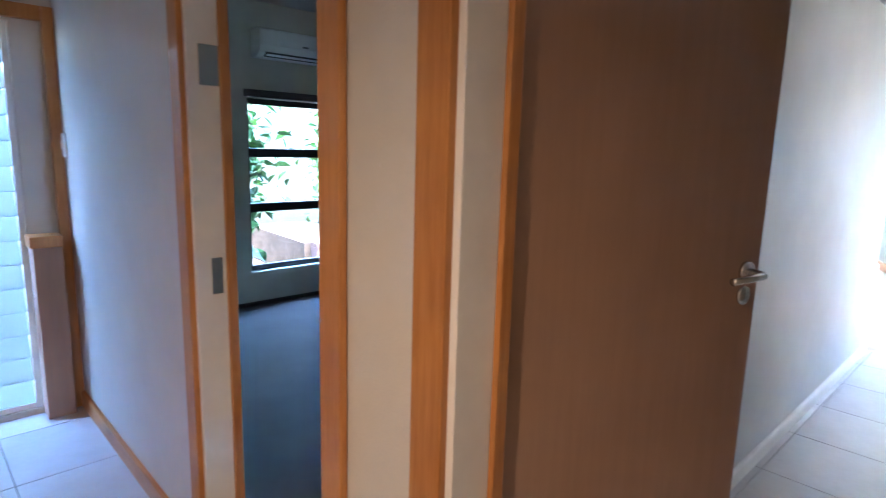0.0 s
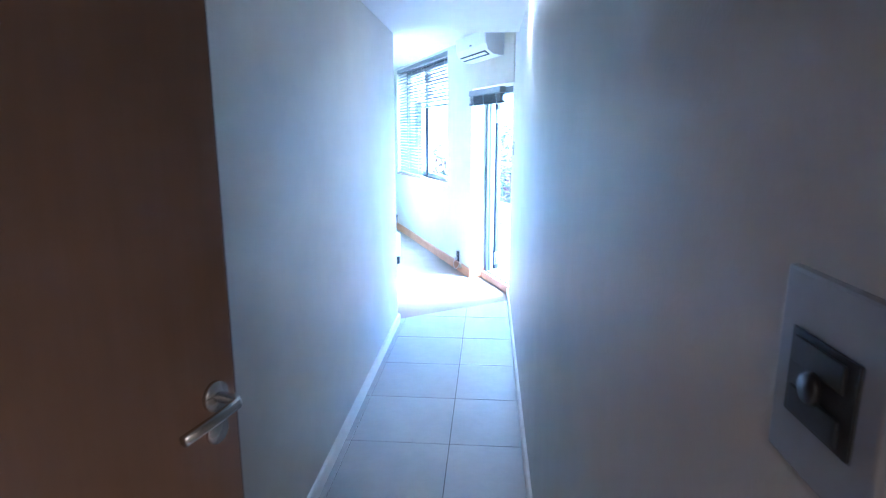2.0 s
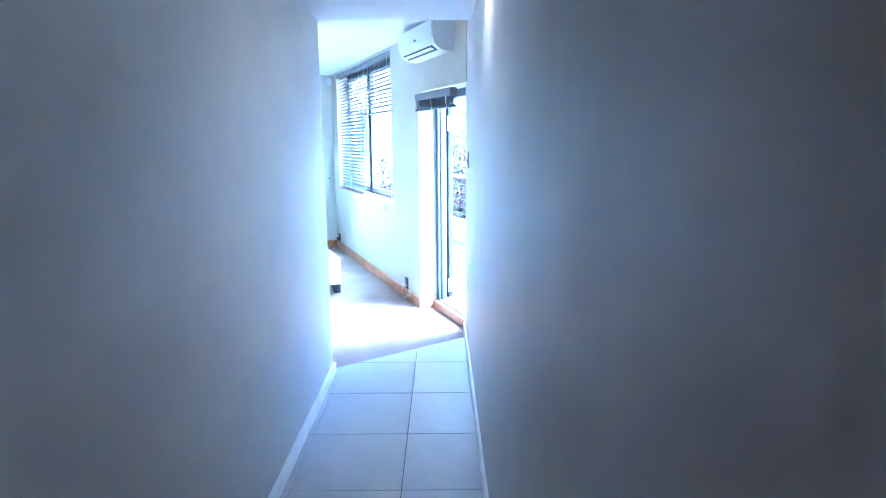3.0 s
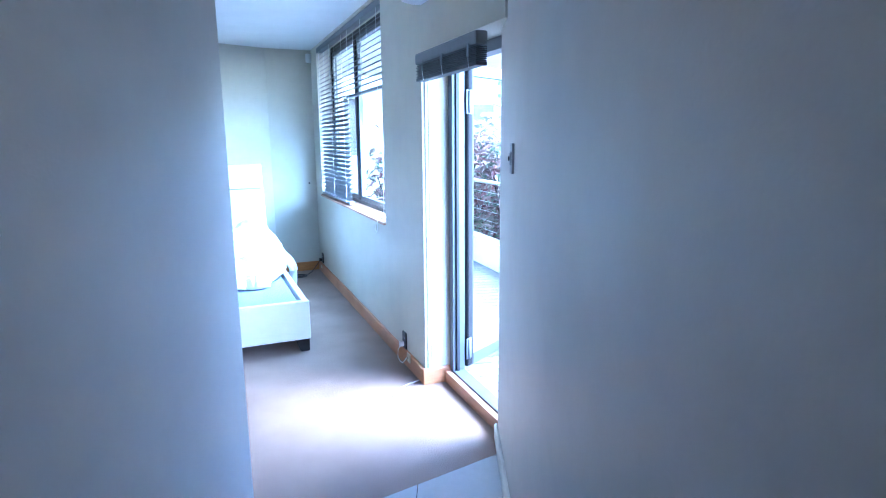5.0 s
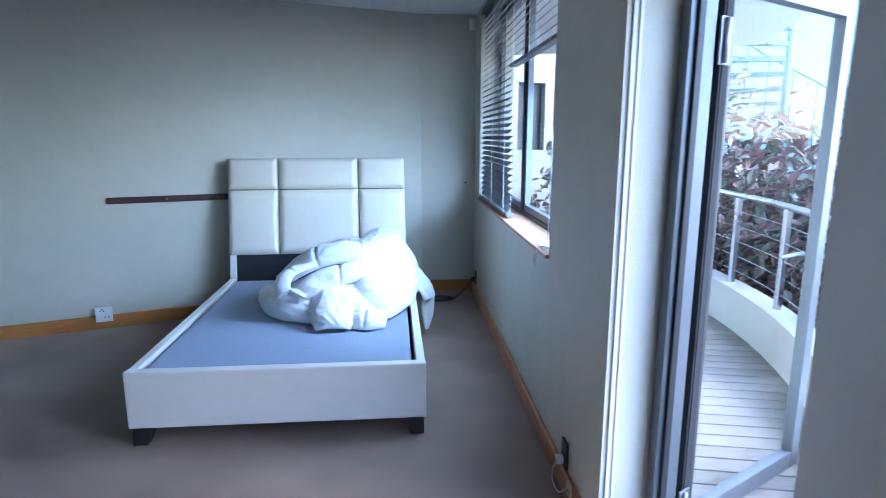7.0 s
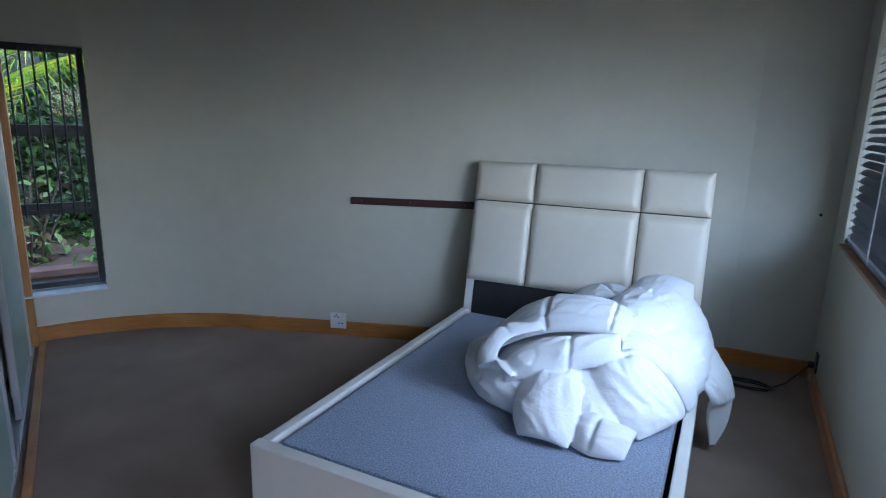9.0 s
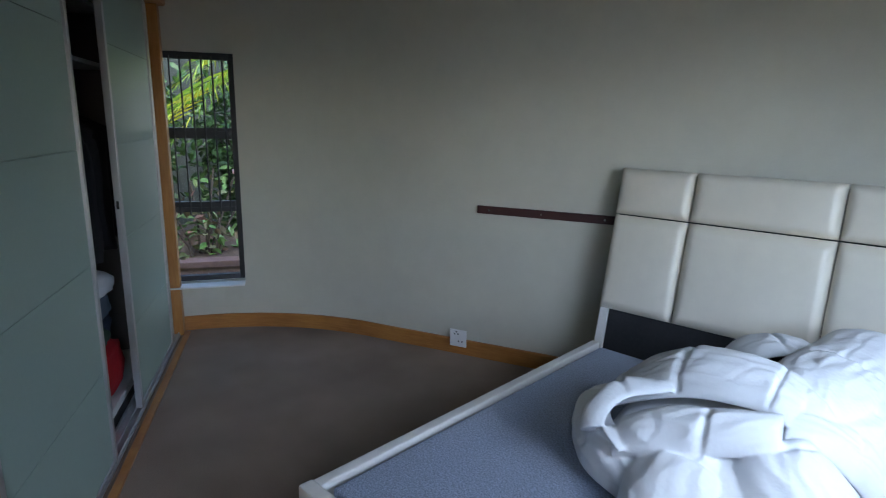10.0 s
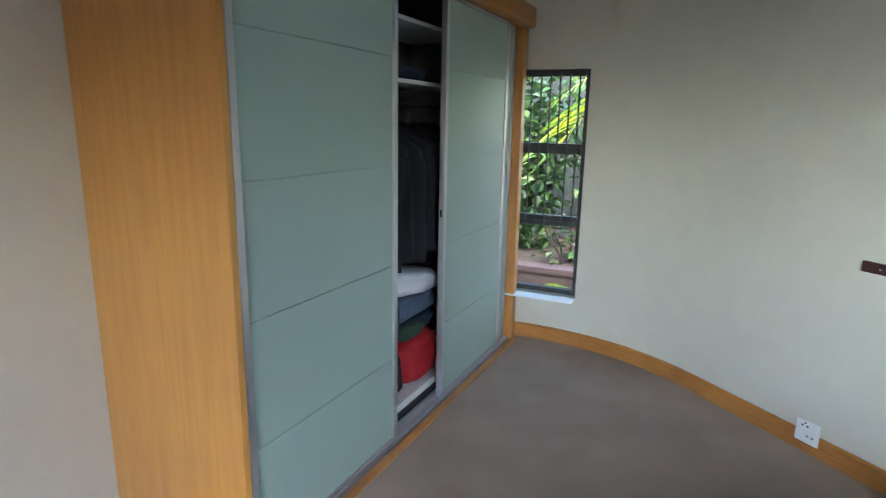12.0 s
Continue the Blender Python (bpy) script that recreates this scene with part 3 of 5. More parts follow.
def cushion(name, x0, x1, z0, z1, parent, mat):
    """A padded panel: flat back, front that swells and rolls over at its edges, with slight puckers."""
    bm = bmesh.new()
    nx, nz = 28, 20
    grid = []
    for j in range(nz + 1):
        row = []
        for i in range(nx + 1):
            a, b = i / nx, j / nz
            x, z = x0 + a * (x1 - x0), z0 + b * (z1 - z0)
            d = min(a * (x1 - x0), (1 - a) * (x1 - x0), b * (z1 - z0), (1 - b) * (z1 - z0))
            e = min(1, d / 0.045)
            y = -0.038 * math.sqrt(max(0, 1 - (1 - e) ** 2)) - 0.012 * math.sin(math.pi * a) * math.sin(math.pi * b)
            y -= 0.004 * noise.noise(Vector((x * 6, z * 6, 3.1 * x0))) * e
            row.append(bm.verts.new((x, y, z)))
        grid.append(row)
    for j in range(nz):
        for i in range(nx):
            bm.faces.new((grid[j][i], grid[j][i + 1], grid[j + 1][i + 1], grid[j + 1][i]))
    box(bm, x0, x1, 0.0, 0.03, z0, z1)
    return part(name, bm, mat, parent, "", True)


cols = (0.0, 0.40, 1.045, HW)
for a, b in zip(cols, cols[1:]):
    cushion("panel", a + 0.003, b - 0.003, 0.566, 1.090, hb, LEATHER)
    cushion("panel", a + 0.003, b - 0.003, 1.098, 1.348, hb, LEATHER)
boxpart("backing", hb, DARKFABRIC, 0.012, HW - 0.012, 0.031, 0.05, 0.612, 1.33)
boxpart("leg", hb, LEATHER_W, 0.005, 0.055, 0.0, 0.045, 0.012, 0.634, 0.006)
boxpart("leg", hb, LEATHER_W, HW - 0.055, HW - 0.005, 0.0, 0.045, 0.012, 0.634, 0.006)
boxpart("lower_panel", hb, DARKFABRIC, 0.057, HW - 0.057, 0.012, 0.03, 0.25, 0.633, 0.0, "dark lining under the padded panels")
for x in (0.08, HW - 0.13):
    bm = bmesh.new()
    cyl(bm, (x + 0.02, -0.052, 1.245), (x + 0.02, -0.050, 1.245), 0.021, n=24)
    part("emblem", bm, LEATHER, hb, "faint round embossed mark")

# timber rail on the wall behind the headboard
rail = thing("wall_rail", along((-2.965, 2.781), (-1.2, 3.434))[0], "dark red timber rail fixed to the wall", "rail")
boxpart("bar", rail, RAILWOOD, 0.0, 1.5, -0.020, -0.002, 0.982, 1.032, 0.003)
for x in (0.08, 0.42, 0.8):
    bm = bmesh.new()
    cyl(bm, (x, -0.0225, 1.007), (x, -0.019, 1.007), 0.006, n=10)
    part("screw", bm, CHROME, rail)


# ---- duvet ----
def duvet():
    """A heap of quilted cotton: puffy panels of cloth folded over one another on a low core, one corner hanging over the rail."""
    bm = bmesh.new()
    rng = random.Random(41)

    def mound(x, y, z, rx, ry, rz):
        for v in bmesh.ops.create_uvsphere(bm, u_segments=40, v_segments=24, radius=1.0)["verts"]:
            d = v.co.normalized()
            k = 1 + 0.06 * noise.noise(d * 2.3 + Vector((x * 9, y * 9, z)))
            v.co = Vector((x + rx * d.x * k, y + ry * d.y * k, max(0.373, z + rz * d.z * k)))

    def curve(pts, t):
        """A smooth line through the points, t from 0 to 1."""
        pts = [Vector(p) for p in pts]
        ext = [pts[0] * 2 - pts[1]] + pts + [pts[-1] * 2 - pts[-2]]
        f = t * (len(pts) - 1)
        i = min(int(f), len(pts) - 2)
        f -= i
        a, b, c, d = ext[i:i + 4]
        return 0.5 * (2 * b + (c - a) * f + (2 * a - 5 * b + 4 * c - d) * f * f + (3 * b - a - 3 * c + d) * f ** 3)

    def fold(rail_a, rail_b, thick=0.035, crown=0.03, quilt=0.30, nu=84, nv=44):
        """One panel of cloth between two edge lines: plump in the middle, drawn in at its stitched seams, with puckers along them."""
        seed = rng.random() * 40
        phase = rng.random()
        a0, b0 = [curve(rail_a, i / nu) for i in range(nu + 1)], [curve(rail_b, i / nu) for i in range(nu + 1)]
        long = sum((((a0[i + 1] + b0[i + 1]) - (a0[i] + b0[i])) / 2).length for i in range(nu))
        top, low = [], []
        for i in range(nu + 1):
            u = i / nu
            k = min(i + 1, nu), max(i - 1, 0)
            ta = ((a0[k[0]] + b0[k[0]]) - (a0[k[1]] + b0[k[1]])).normalized()
            across = b0[i] - a0[i]
            n = ta.cross(across)
            n = n.normalized() if n.length > 1e-6 else Vector((0, 0, 1))
            if n.z < -0.05 or (abs(n.z) <= 0.05 and n.x < 0 and n.y > 0):
                n = -n
            row, under = [], []
            for j in range(nv + 1):
                v = j / nv
                p = a0[i].lerp(b0[i], v)
                eu, ev = 1 - abs(2 * u - 1) ** 4, 1 - abs(2 * v - 1) ** 2.6
                edge = math.sqrt(max(0.0, eu * ev))
                s = u * long / quilt + phase
                near = abs((s + 0.5) % 1.0 - 0.5) * quilt
                seam = 1 - 0.45 * math.exp(-(near / 0.010) ** 2) if quilt < 0.8 else 1.0
                w = v * across.length
                pucker = math.exp(-(near / 0.050) ** 2) + 0.55 * math.exp(-(min(v, 1 - v) * across.length / 0.035) ** 2)
                wr = 0.5 - abs(noise.noise(Vector((w * 26 + seed, s * 2.2, seed))))
                drift = noise.noise(Vector((u * long * 5, w * 5, seed)))
                crease = max(0.0, 0.13 - abs(noise.noise(Vector((u * long * 4.2 + 2 * w, w * 6.5 - 3 * u * long, seed + 7))))) / 0.13
                slack = 0.35 - abs(noise.noise(Vector((u * long * 6 + w * 7, w * 20 - u * long * 5, seed + 3))))
                h = 0.016 * slack * edge + thick * edge * seam * (1 + 0.22 * drift) + 0.016 * wr * pucker * edge - 0.004 * crease * edge
                arch = crown * math.sin(math.pi * v) * (0.75 + 0.25 * math.sin(math.pi * u))
                row.append(bm.verts.new(p + n * (arch + h)))
                under.append(row[-1] if j in (0, nv) or i in (0, nu) else bm.verts.new(p + n * (arch - 0.55 * thick * edge)))
            top.append(row)
            low.append(under)
        for i in range(nu):
            for j in range(nv):
                bm.faces.new((top[i][j], top[i + 1][j], top[i + 1][j + 1], top[i][j + 1]))
                q = [low[i][j], low[i][j + 1], low[i + 1][j + 1], low[i + 1][j]]
                if len(set(q)) == 4 and bm.faces.get(q) is None:
                    bm.faces.new(q)

    mound(-1.09, 1.98, 0.40, 0.42, 0.44, 0.22)
    mound(-0.86, 2.34, 0.42, 0.24, 0.36, 0.25)
    # the body that lies on the base, from the head end round to the front
    fold([(-1.57, 2.28, .44), (-1.53, 1.98, .51), (-1.40, 1.76, .53), (-1.22, 1.66, .53)], [(-1.61, 2.30, .385), (-1.62, 1.92, .385), (-1.46, 1.66, .385), (-1.20, 1.55, .385)], .030, .045, .34)
    # back corner
    fold([(-1.37, 2.52, .44), (-1.31, 2.62, .60), (-1.22, 2.66, .64), (-1.05, 2.66, .68)], [(-1.18, 2.32, .58), (-1.14, 2.38, .66), (-1.06, 2.42, .70), (-.96, 2.44, .72)], .028, .03, .26)
    # tall panel by the headboard and the fall over the rail
    fold([(-1.01, 1.98, .71), (-1.05, 2.25, .72), (-1.02, 2.48, .72), (-.97, 2.73, .75)], [(-.84, 1.93, .67), (-.75, 2.15, .67), (-.69, 2.45, .68), (-.70, 2.73, .75)], .040, .035, .33)
    fold([(-.86, 1.94, .68), (-.79, 2.2, .70), (-.75, 2.45, .71), (-.76, 2.70, .75)], [(-.645, 2.00, .40), (-.585, 2.2, .405), (-.570, 2.42, .40), (-.59, 2.68, .42)], .030, .035, .38)
    fold([(-.66, 2.12, .50), (-.562, 2.20, .37), (-.555, 2.31, .22), (-.530, 2.36, .05)], [(-.60, 2.54, .54), (-.475, 2.45, .37), (-.462, 2.41, .20), (-.505, 2.38, .05)], .018, .010, .90)
    # arching outer fold
    fold([(-1.60, 1.92, .42), (-1.42, 1.84, .57), (-1.22, 1.85, .665), (-1.03, 1.87, .695), (-.90, 1.86, .68)], [(-1.58, 2.22, .42), (-1.45, 2.20, .60), (-1.26, 2.12, .745), (-1.06, 2.12, .765), (-.88, 2.10, .73)], .040, .025, .30)
    # the rolled band that crosses in front and its turned end
    fold([(-1.29, 1.57, .55), (-1.37, 1.62, .60), (-1.36, 1.74, .65), (-1.24, 1.84, .68)], [(-1.27, 1.64, .49), (-1.45, 1.69, .52), (-1.45, 1.86, .58), (-1.28, 1.96, .65)], .030, .03, .22)
    fold([(-1.33, 1.60, .51), (-1.20, 1.63, .545), (-1.05, 1.69, .59), (-.89, 1.76, .63)], [(-1.35, 1.70, .60), (-1.22, 1.76, .665), (-1.07, 1.80, .70), (-.92, 1.87, .715)], .042, .025, .34)
    # panels that fall to the front
    fold([(-1.05, 1.76, .53), (-1.01, 1.62, .47), (-.98, 1.52, .40)], [(-.93, 1.76, .52), (-.87, 1.66, .45), (-.84, 1.58, .395)], .024, .015, .30)
    fold([(-1.03, 1.48, .385), (-.92, 1.43, .385), (-.80, 1.46, .385)], [(-1.01, 1.66, .45), (-.90, 1.60, .45), (-.78, 1.60, .43)], .034, .03, .30)
    fold([(-1.20, 1.73, .56), (-1.26, 1.62, .50), (-1.25, 1.51, .44), (-1.20, 1.43, .385)], [(-1.03, 1.75, .57), (-1.00, 1.62, .52), (-.985, 1.51, .45), (-1.00, 1.43, .385)], .036, .035, .33)
    fold([(-1.04, 1.77, .58), (-.98, 1.68, .53), (-.88, 1.63, .45), (-.78, 1.62, .385)], [(-.85, 1.87, .665), (-.76, 1.86, .60), (-.68, 1.88, .50), (-.635, 1.90, .40)], .040, .045, .36)
    # ridge down towards the rail
    fold([(-.96, 1.97, .70), (-.85, 2.06, .665), (-.73, 2.11, .57), (-.62, 2.14, .43)], [(-.91, 1.83, .65), (-.79, 1.88, .60), (-.69, 1.92, .50), (-.63, 1.95, .385)], .028, .030, .28)
    ob = new("duvet", mesh_of("duvet", bm, DUVET, True))
    cloth = ob.modifiers.new("cloth", "REMESH")
    cloth.mode, cloth.voxel_size, cloth.use_smooth_shade = "VOXEL", 0.005, True
    return tagged(ob, "crumpled white quilted cotton duvet heaped on the bed base", "duvet")


duvet()


# ---- bedroom window ----
def window_bedroom():
    w = thing("window_bedroom", Matrix.Translation((0, 0, 0)), "wide dark aluminium window with timber sill", "window")
    w["kind"] = "structure"
    y0, y1, z0, z1 = 0.82, 3.35, 0.93, 2.555
    boxpart("sill", w, TIMBER_DAYLIT, -0.022, 0.16, y0 - 0.012, y1 - 0.004, z0 + 0.002, z0 + 0.022, 0.004, "pale timber sill board")
    xf0, xf1 = 0.16, 0.215
    for a, b, c, d in ((y0, y0 + 0.045, z0, z1), (y1 - 0.045, y1, z0, z1), (y0 + 0.045, y1 - 0.045, z0, z0 + 0.05), (y0 + 0.045, y1 - 0.045, z1 - 0.05, z1), (2.215, 2.285, z0 + 0.05, z1 - 0.05)):
        boxpart("frame_bar", w, ALU_DARK, xf0, xf1, a, b, c, d, 0.003)
    for a, b in ((y0 + 0.046, 2.214), (2.286, y1 - 0.046)):
        for c, d, e, f in ((a, a + 0.04, z0 + 0.051, z1 - 0.051), (b - 0.04, b, z0 + 0.051, z1 - 0.051), (a + 0.04, b - 0.04, z0 + 0.051, z0 + 0.095), (a + 0.04, b - 0.04, z1 - 0.095, z1 - 0.051)):
            boxpart("sash_bar", w, ALU, xf0 + 0.008, xf1 - 0.008, c, d, e, f, 0.002)
        ob = boxpart("pane", w, CLEAR, 0.186, 0.19, a + 0.038, b - 0.038, z0 + 0.09, z1 - 0.09)
        ob.visible_shadow = False


window_bedroom()


def venetian(name, x, y0, y1, ztop, zbot, mat, label, pitch=0.043, angle=36, stack=0):
    """A slatted blind with head box, slats on cords and a bottom bar."""
    b = thing(name, Matrix.Translation((x, 0, 0)), label, "blind")
    boxpart("head_box", b, mat, -0.028, 0.028, y0, y1, ztop - 0.05, ztop, 0.003)
    me = None
    zs = []
    z = ztop - 0.075
    while z > zbot + 0.045:
        zs.append(z)
        z -= pitch
    for z in zs:
        if me is None:
            bm = bmesh.new()
            n = 4
            prev = None
            for k in range(n + 1):
                u = -0.024 + 0.048 * k / n
                h = 0.004 * (1 - (u / 0.024) ** 2)
                cur = [bm.verts.new((u, y0 + 0.006, h)), bm.verts.new((u, y1 - 0.006, h))]
                if prev:
                    bm.faces.new((prev[0], cur[0], cur[1], prev[1]))
                prev = cur
            bmesh.ops.solidify(bm, geom=bm.faces[:], thickness=0.0012)
            me = mesh_of("slat", bm, mat)
        s = new("slat", me)
        s.parent = b
        s.matrix_basis = Matrix.Translation((0, 0, z)) @ pose(0, 0, 0, 0, -angle, 0)
    boxpart("bottom_bar", b, mat, -0.025, 0.025, y0 + 0.004, y1 - 0.004, zbot, zbot + 0.022, 0.004)
    for y in (y0 + 0.12, (y0 + y1) / 2, y1 - 0.12):
        bm = bmesh.new()
        cyl(bm, (-0.026, y, zbot), (-0.026, y, ztop - 0.05), 0.0016, n=5)
        cyl(bm, (0.026, y, zbot), (0.026, y, ztop - 0.05), 0.0016, n=5)
        part("cord", bm, PLASTIC_W, b)
    return b


venetian("venetian_blind", 0.03, 2.004, 3.34, 2.55, 0.965, BLINDMAT, "grey slatted blind lowered to the window sill")
venetian("venetian_blind", 0.03, 0.83, 2.00, 2.55, 1.93, BLINDMAT, "grey slatted blind half raised over the window")
# pull cord coiled on the sill
pc = thing("blind_cord", Matrix.Translation((0.0, 0.93, 0)), "white pull cord bundled on the window sill", "cord")
bm = bmesh.new()
rng = random.Random(3)
tube(bm, [(0.03, 0.0, 1.93), (0.028, 0.01, 1.4), (0.02, 0.0, 0.99), (-0.01, 0.02, 0.965)] + [(-0.005 + 0.03 * math.cos(k * 1.9), 0.015 + 0.05 * math.sin(k * 1.3), 0.962 + 0.008 * (k % 3)) for k in range(14)] + [(-0.035, 0.03, 0.93), (-0.04, 0.05, 0.88), (-0.036, 0.02, 0.86), (-0.034, 0.0, 0.9), (-0.03, 0.01, 0.955)], 0.003, 5)
part("cord", bm, PLASTIC_W, pc, "", True)

# ---- balcony door ----
bd = thing("door_frame_balcony", Matrix.Identity(4), "grey aluminium frame of the balcony door", "door frame")
bd["kind"] = "structure"
for a, b, c, d in ((-0.062, -0.002, 0.06, 2.055), (-0.855, -0.795, 0.06, 2.055), (-0.795, -0.062, 1.995, 2.055), (-0.795, -0.062, 0.04, 0.085)):
    boxpart("frame_bar", bd, ALU, 0.168, 0.250, a, b, c, d, 0.003)
for a, b in ((-0.078, -0.062), (-0.795, -0.779)):
    boxpart("door_stop", bd, ALU_DARK, 0.188, 0.208, a, b, 0.085, 1.995, 0.002)
boxpart("threshold", bd, TIMBER_DAYLIT, 0.128, 0.167, -0.855, -0.003, 0.0, 0.075, 0.006, "timber threshold board")
boxpart("sill_plate", bd, ALU_LIGHT, 0.168, 0.33, -0.855, -0.003, 0.02, 0.039, 0.003)
dleaf = thing("door_balcony", Matrix.Translation((0.268, -0.03, 0)) @ pose(0, 0, 0, 0, 0, 30), "open grey aluminium glazed balcony door", "door")
dleaf["kind"] = "structure"
DW = 0.86
for a, b, c, d in ((0, 0.062, 0.09, 2.0), (DW - 0.062, DW, 0.09, 2.0), (0.062, DW - 0.062, 0.09, 0.165), (0.062, DW - 0.062, 1.935, 2.0)):
    boxpart("stile", dleaf, ALU_DARK if a == 0 else ALU, a, b, -0.022, 0.022, c, d, 0.003)
boxpart("weather_strip", dleaf, RUBBER, 0.004, 0.040, -0.026, -0.0225, 0.1, 1.99)
boxpart("edge_gasket", dleaf, RUBBER, -0.006, -0.0005, -0.024, 0.02, 0.1, 1.99, 0.002, "black rubber edge gasket")
ob = boxpart("pane", dleaf, CLEAR, 0.058, DW - 0.058, -0.003, 0.003, 0.16, 1.94)
ob.visible_shadow = False
for z in (0.22, 1.78):
    boxpart("hinge", dleaf, ALU, -0.03, 0.028, -0.034, -0.0265, z - 0.07, z + 0.07, 0.003, "pale hinge plate")
    bm = bmesh.new()
    cyl(bm, (-0.008, -0.038, z - 0.065), (-0.008, -0.038, z + 0.065), 0.009)
    part("hinge_pin", bm, ALU, dleaf, "", True)
boxpart("latch", dleaf, ALU_DARK, DW - 0.001, DW + 0.016, -0.012, 0.012, 1.66, 1.74, 0.003)
bm = bmesh.new()
tube(bm, [(DW - 0.03, 0.022, 1.02), (DW - 0.03, 0.06, 1.02), (DW - 0.14, 0.062, 1.02)], 0.009, 8)
part("handle", bm, ALU_LIGHT, dleaf, "", True)
# bead strips on the reveal
bs = thing("reveal_trim", Matrix.Identity(4), "white painted bead strips on the door reveal", "trim")
bs["kind"] = "structure"
boxpart("bead", bs, TRIMWHITE, 0.018, 0.030, -0.008, -0.001, 0.108, 2.05, 0.002)
boxpart("bead", bs, TRIMWHITE, 0.040, 0.050, -0.006, -0.001, 0.108, 2.05, 0.002)
# raised blind over the door
rb = thing("raised_blind", Matrix.Translation((-0.030, -0.50, 0.028)), "grey slatted blind drawn up over the balcony door", "blind")
bm = bmesh.new()
box(bm, -0.035, 0.028, -0.38, 0.430, 1.945, 2.008, 0.014)
part("head_box", bm, BLINDMAT, rb, "", False)
for k in range(8):
    boxpart("slat", rb, BLINDDARK, -0.027 - 0.003 * (k % 2), 0.027, -0.37, 0.42, 1.936 - k * 0.0085, 1.940 - k * 0.0085, 0.001)
boxpart("bottom_bar", rb, BLINDDARK, -0.03, 0.026, -0.375, 0.423, 1.856, 1.874, 0.004)
for y in (-0.3, 0.02, 0.30):
    boxpart("bracket", rb, BLINDMAT, -0.0385, -0.0355, y - 0.012, y + 0.012, 1.90, 1.96, 0.001)
    bm = bmesh.new()
    tube(bm, [(-0.032, y, 1.94), (-0.034, y + 0.004, 1.89), (-0.033, y - 0.003, 1.855)], 0.002, 5)
    part("cord", bm, PLASTIC_W, rb)

# ---- air conditioners ----
def air_conditioner(name, m, label):
    """A split unit: rounded body, front panel seam, dark outlet with a vane."""
    a = thing(name, m, label, "air conditioner")
    prof = [(0, 0.03), (0.05, 0.026), (0.11, 0.036), (0.160, 0.070), (0.182, 0.13), (0.184, 0.21), (0.174, 0.257), (0.14, 0.268), (0, 0.268)]
    bm = bmesh.new()
    L = [bm.verts.new((-0.40, y, z)) for y, z in prof]
    R = [bm.verts.new((0.40, y, z)) for y, z in prof]
    for k in range(len(prof)):
        q = (k + 1) % len(prof)
        bm.faces.new((L[k], L[q], R[q], R[k]))
    bm.faces.new(L)
    bm.faces.new(R[::-1])
    part("body", bm, PLASTIC_W, a)
    boxpart("front_panel", a, PLASTIC_W, -0.395, 0.395, 0.1855, 0.1905, 0.125, 0.250, 0.003)
    bm = bmesh.new()
    box(bm, -0.34, 0.34, -0.03, 0.03, 0, 0.004, 0, Matrix.Translation((0, 0.141, 0.052)) @ pose(0, 0, 0, 34, 0, 0))
    part("outlet", bm, PLASTIC_B, a, "dark air outlet")
    bm = bmesh.new()
    box(bm, -0.33, 0.33, -0.016, 0.016, -0.003, 0.0, 0, Matrix.Translation((0, 0.155, 0.050)) @ pose(0, 0, 0, 20, 0, 0))
    part("vane", bm, PLASTIC_W, a)
    boxpart("label", a, ALU, -0.06, 0.0, 0.1906, 0.1912, 0.14, 0.155)
    return a


air_conditioner("air_conditioner", Matrix.Translation((-0.002, -0.42, 2.285)) @ pose(0, 0, 0, 0, 0, 90), "white split air conditioner high on the wall above the balcony door")
air_conditioner("air_conditioner", Matrix.Translation(hall(5.118, 2.10, 2.19)) @ pose(0, 0, 0, 0, 0, -90 - math.degrees(H)), "white split air conditioner above the glazed door")

# ---- sensor, sockets, cables ----
se = thing("motion_detector", Matrix.Translation((-0.035, 3.665, 2.49)) @ pose(0, 0, 0, 0, 0, 45), "small white alarm detector high in the corner", "sensor")
boxpart("housing", se, PLASTIC_W, -0.03, 0.03, -0.025, 0.02, -0.055, 0.045, 0.012)
boxpart("lens", se, TRIMWHITE, -0.02, 0.02, -0.029, -0.0255, -0.04, 0.0, 0.004)


def socket(name, m, w, h, mat, label, holes):
    s = thing(name, m, label, "socket")
    boxpart("cover_plate", s, mat, -w / 2, w / 2, -0.012, -0.001, -h / 2, h / 2, 0.003)
    for x, z in holes:
        bm = bmesh.new()
        cyl(bm, (x, -0.0125, z), (x, -0.0135, z), 0.0055, n=10)
        part("contact_hole", bm, PLASTIC_B if mat is not PLASTIC_B else PLATE, s)
    return s


EM = pose(0, 0, 0, 0, 0, -90)
s1 = socket("wall_socket", Matrix.Translation((0, 0.405, 0.165)) @ EM, 0.075, 0.12, PLASTIC_B, "black wall socket above the skirting near the balcony door", [(-0.015, 0.02), (0.015, 0.02)])
boxpart("plug", s1, PLASTIC_W, -0.018, 0.018, -0.045, -0.0145, -0.04, -0.008, 0.006, "white plug")
s1b = socket("phone_socket", Matrix.Translation((-0.019, 0.265, 0.085)) @ EM, 0.055, 0.06, PLASTIC_C, "small cream outlet box on the skirting", [(0, 0)])
cb = thing("plug_cable", Matrix.Identity(4), "white cable looping from the wall socket", "cable")
bm = bmesh.new()
tube(bm, [(-0.035, 0.40, 0.14), (-0.055, 0.41, 0.10), (-0.058, 0.41, 0.05), (-0.05, 0.39, 0.02), (-0.045, 0.35, 0.022), (-0.042, 0.31, 0.05), (-0.035, 0.285, 0.08)], 0.0035, 6)
part("cable", bm, PLASTIC_W, cb, "", True)
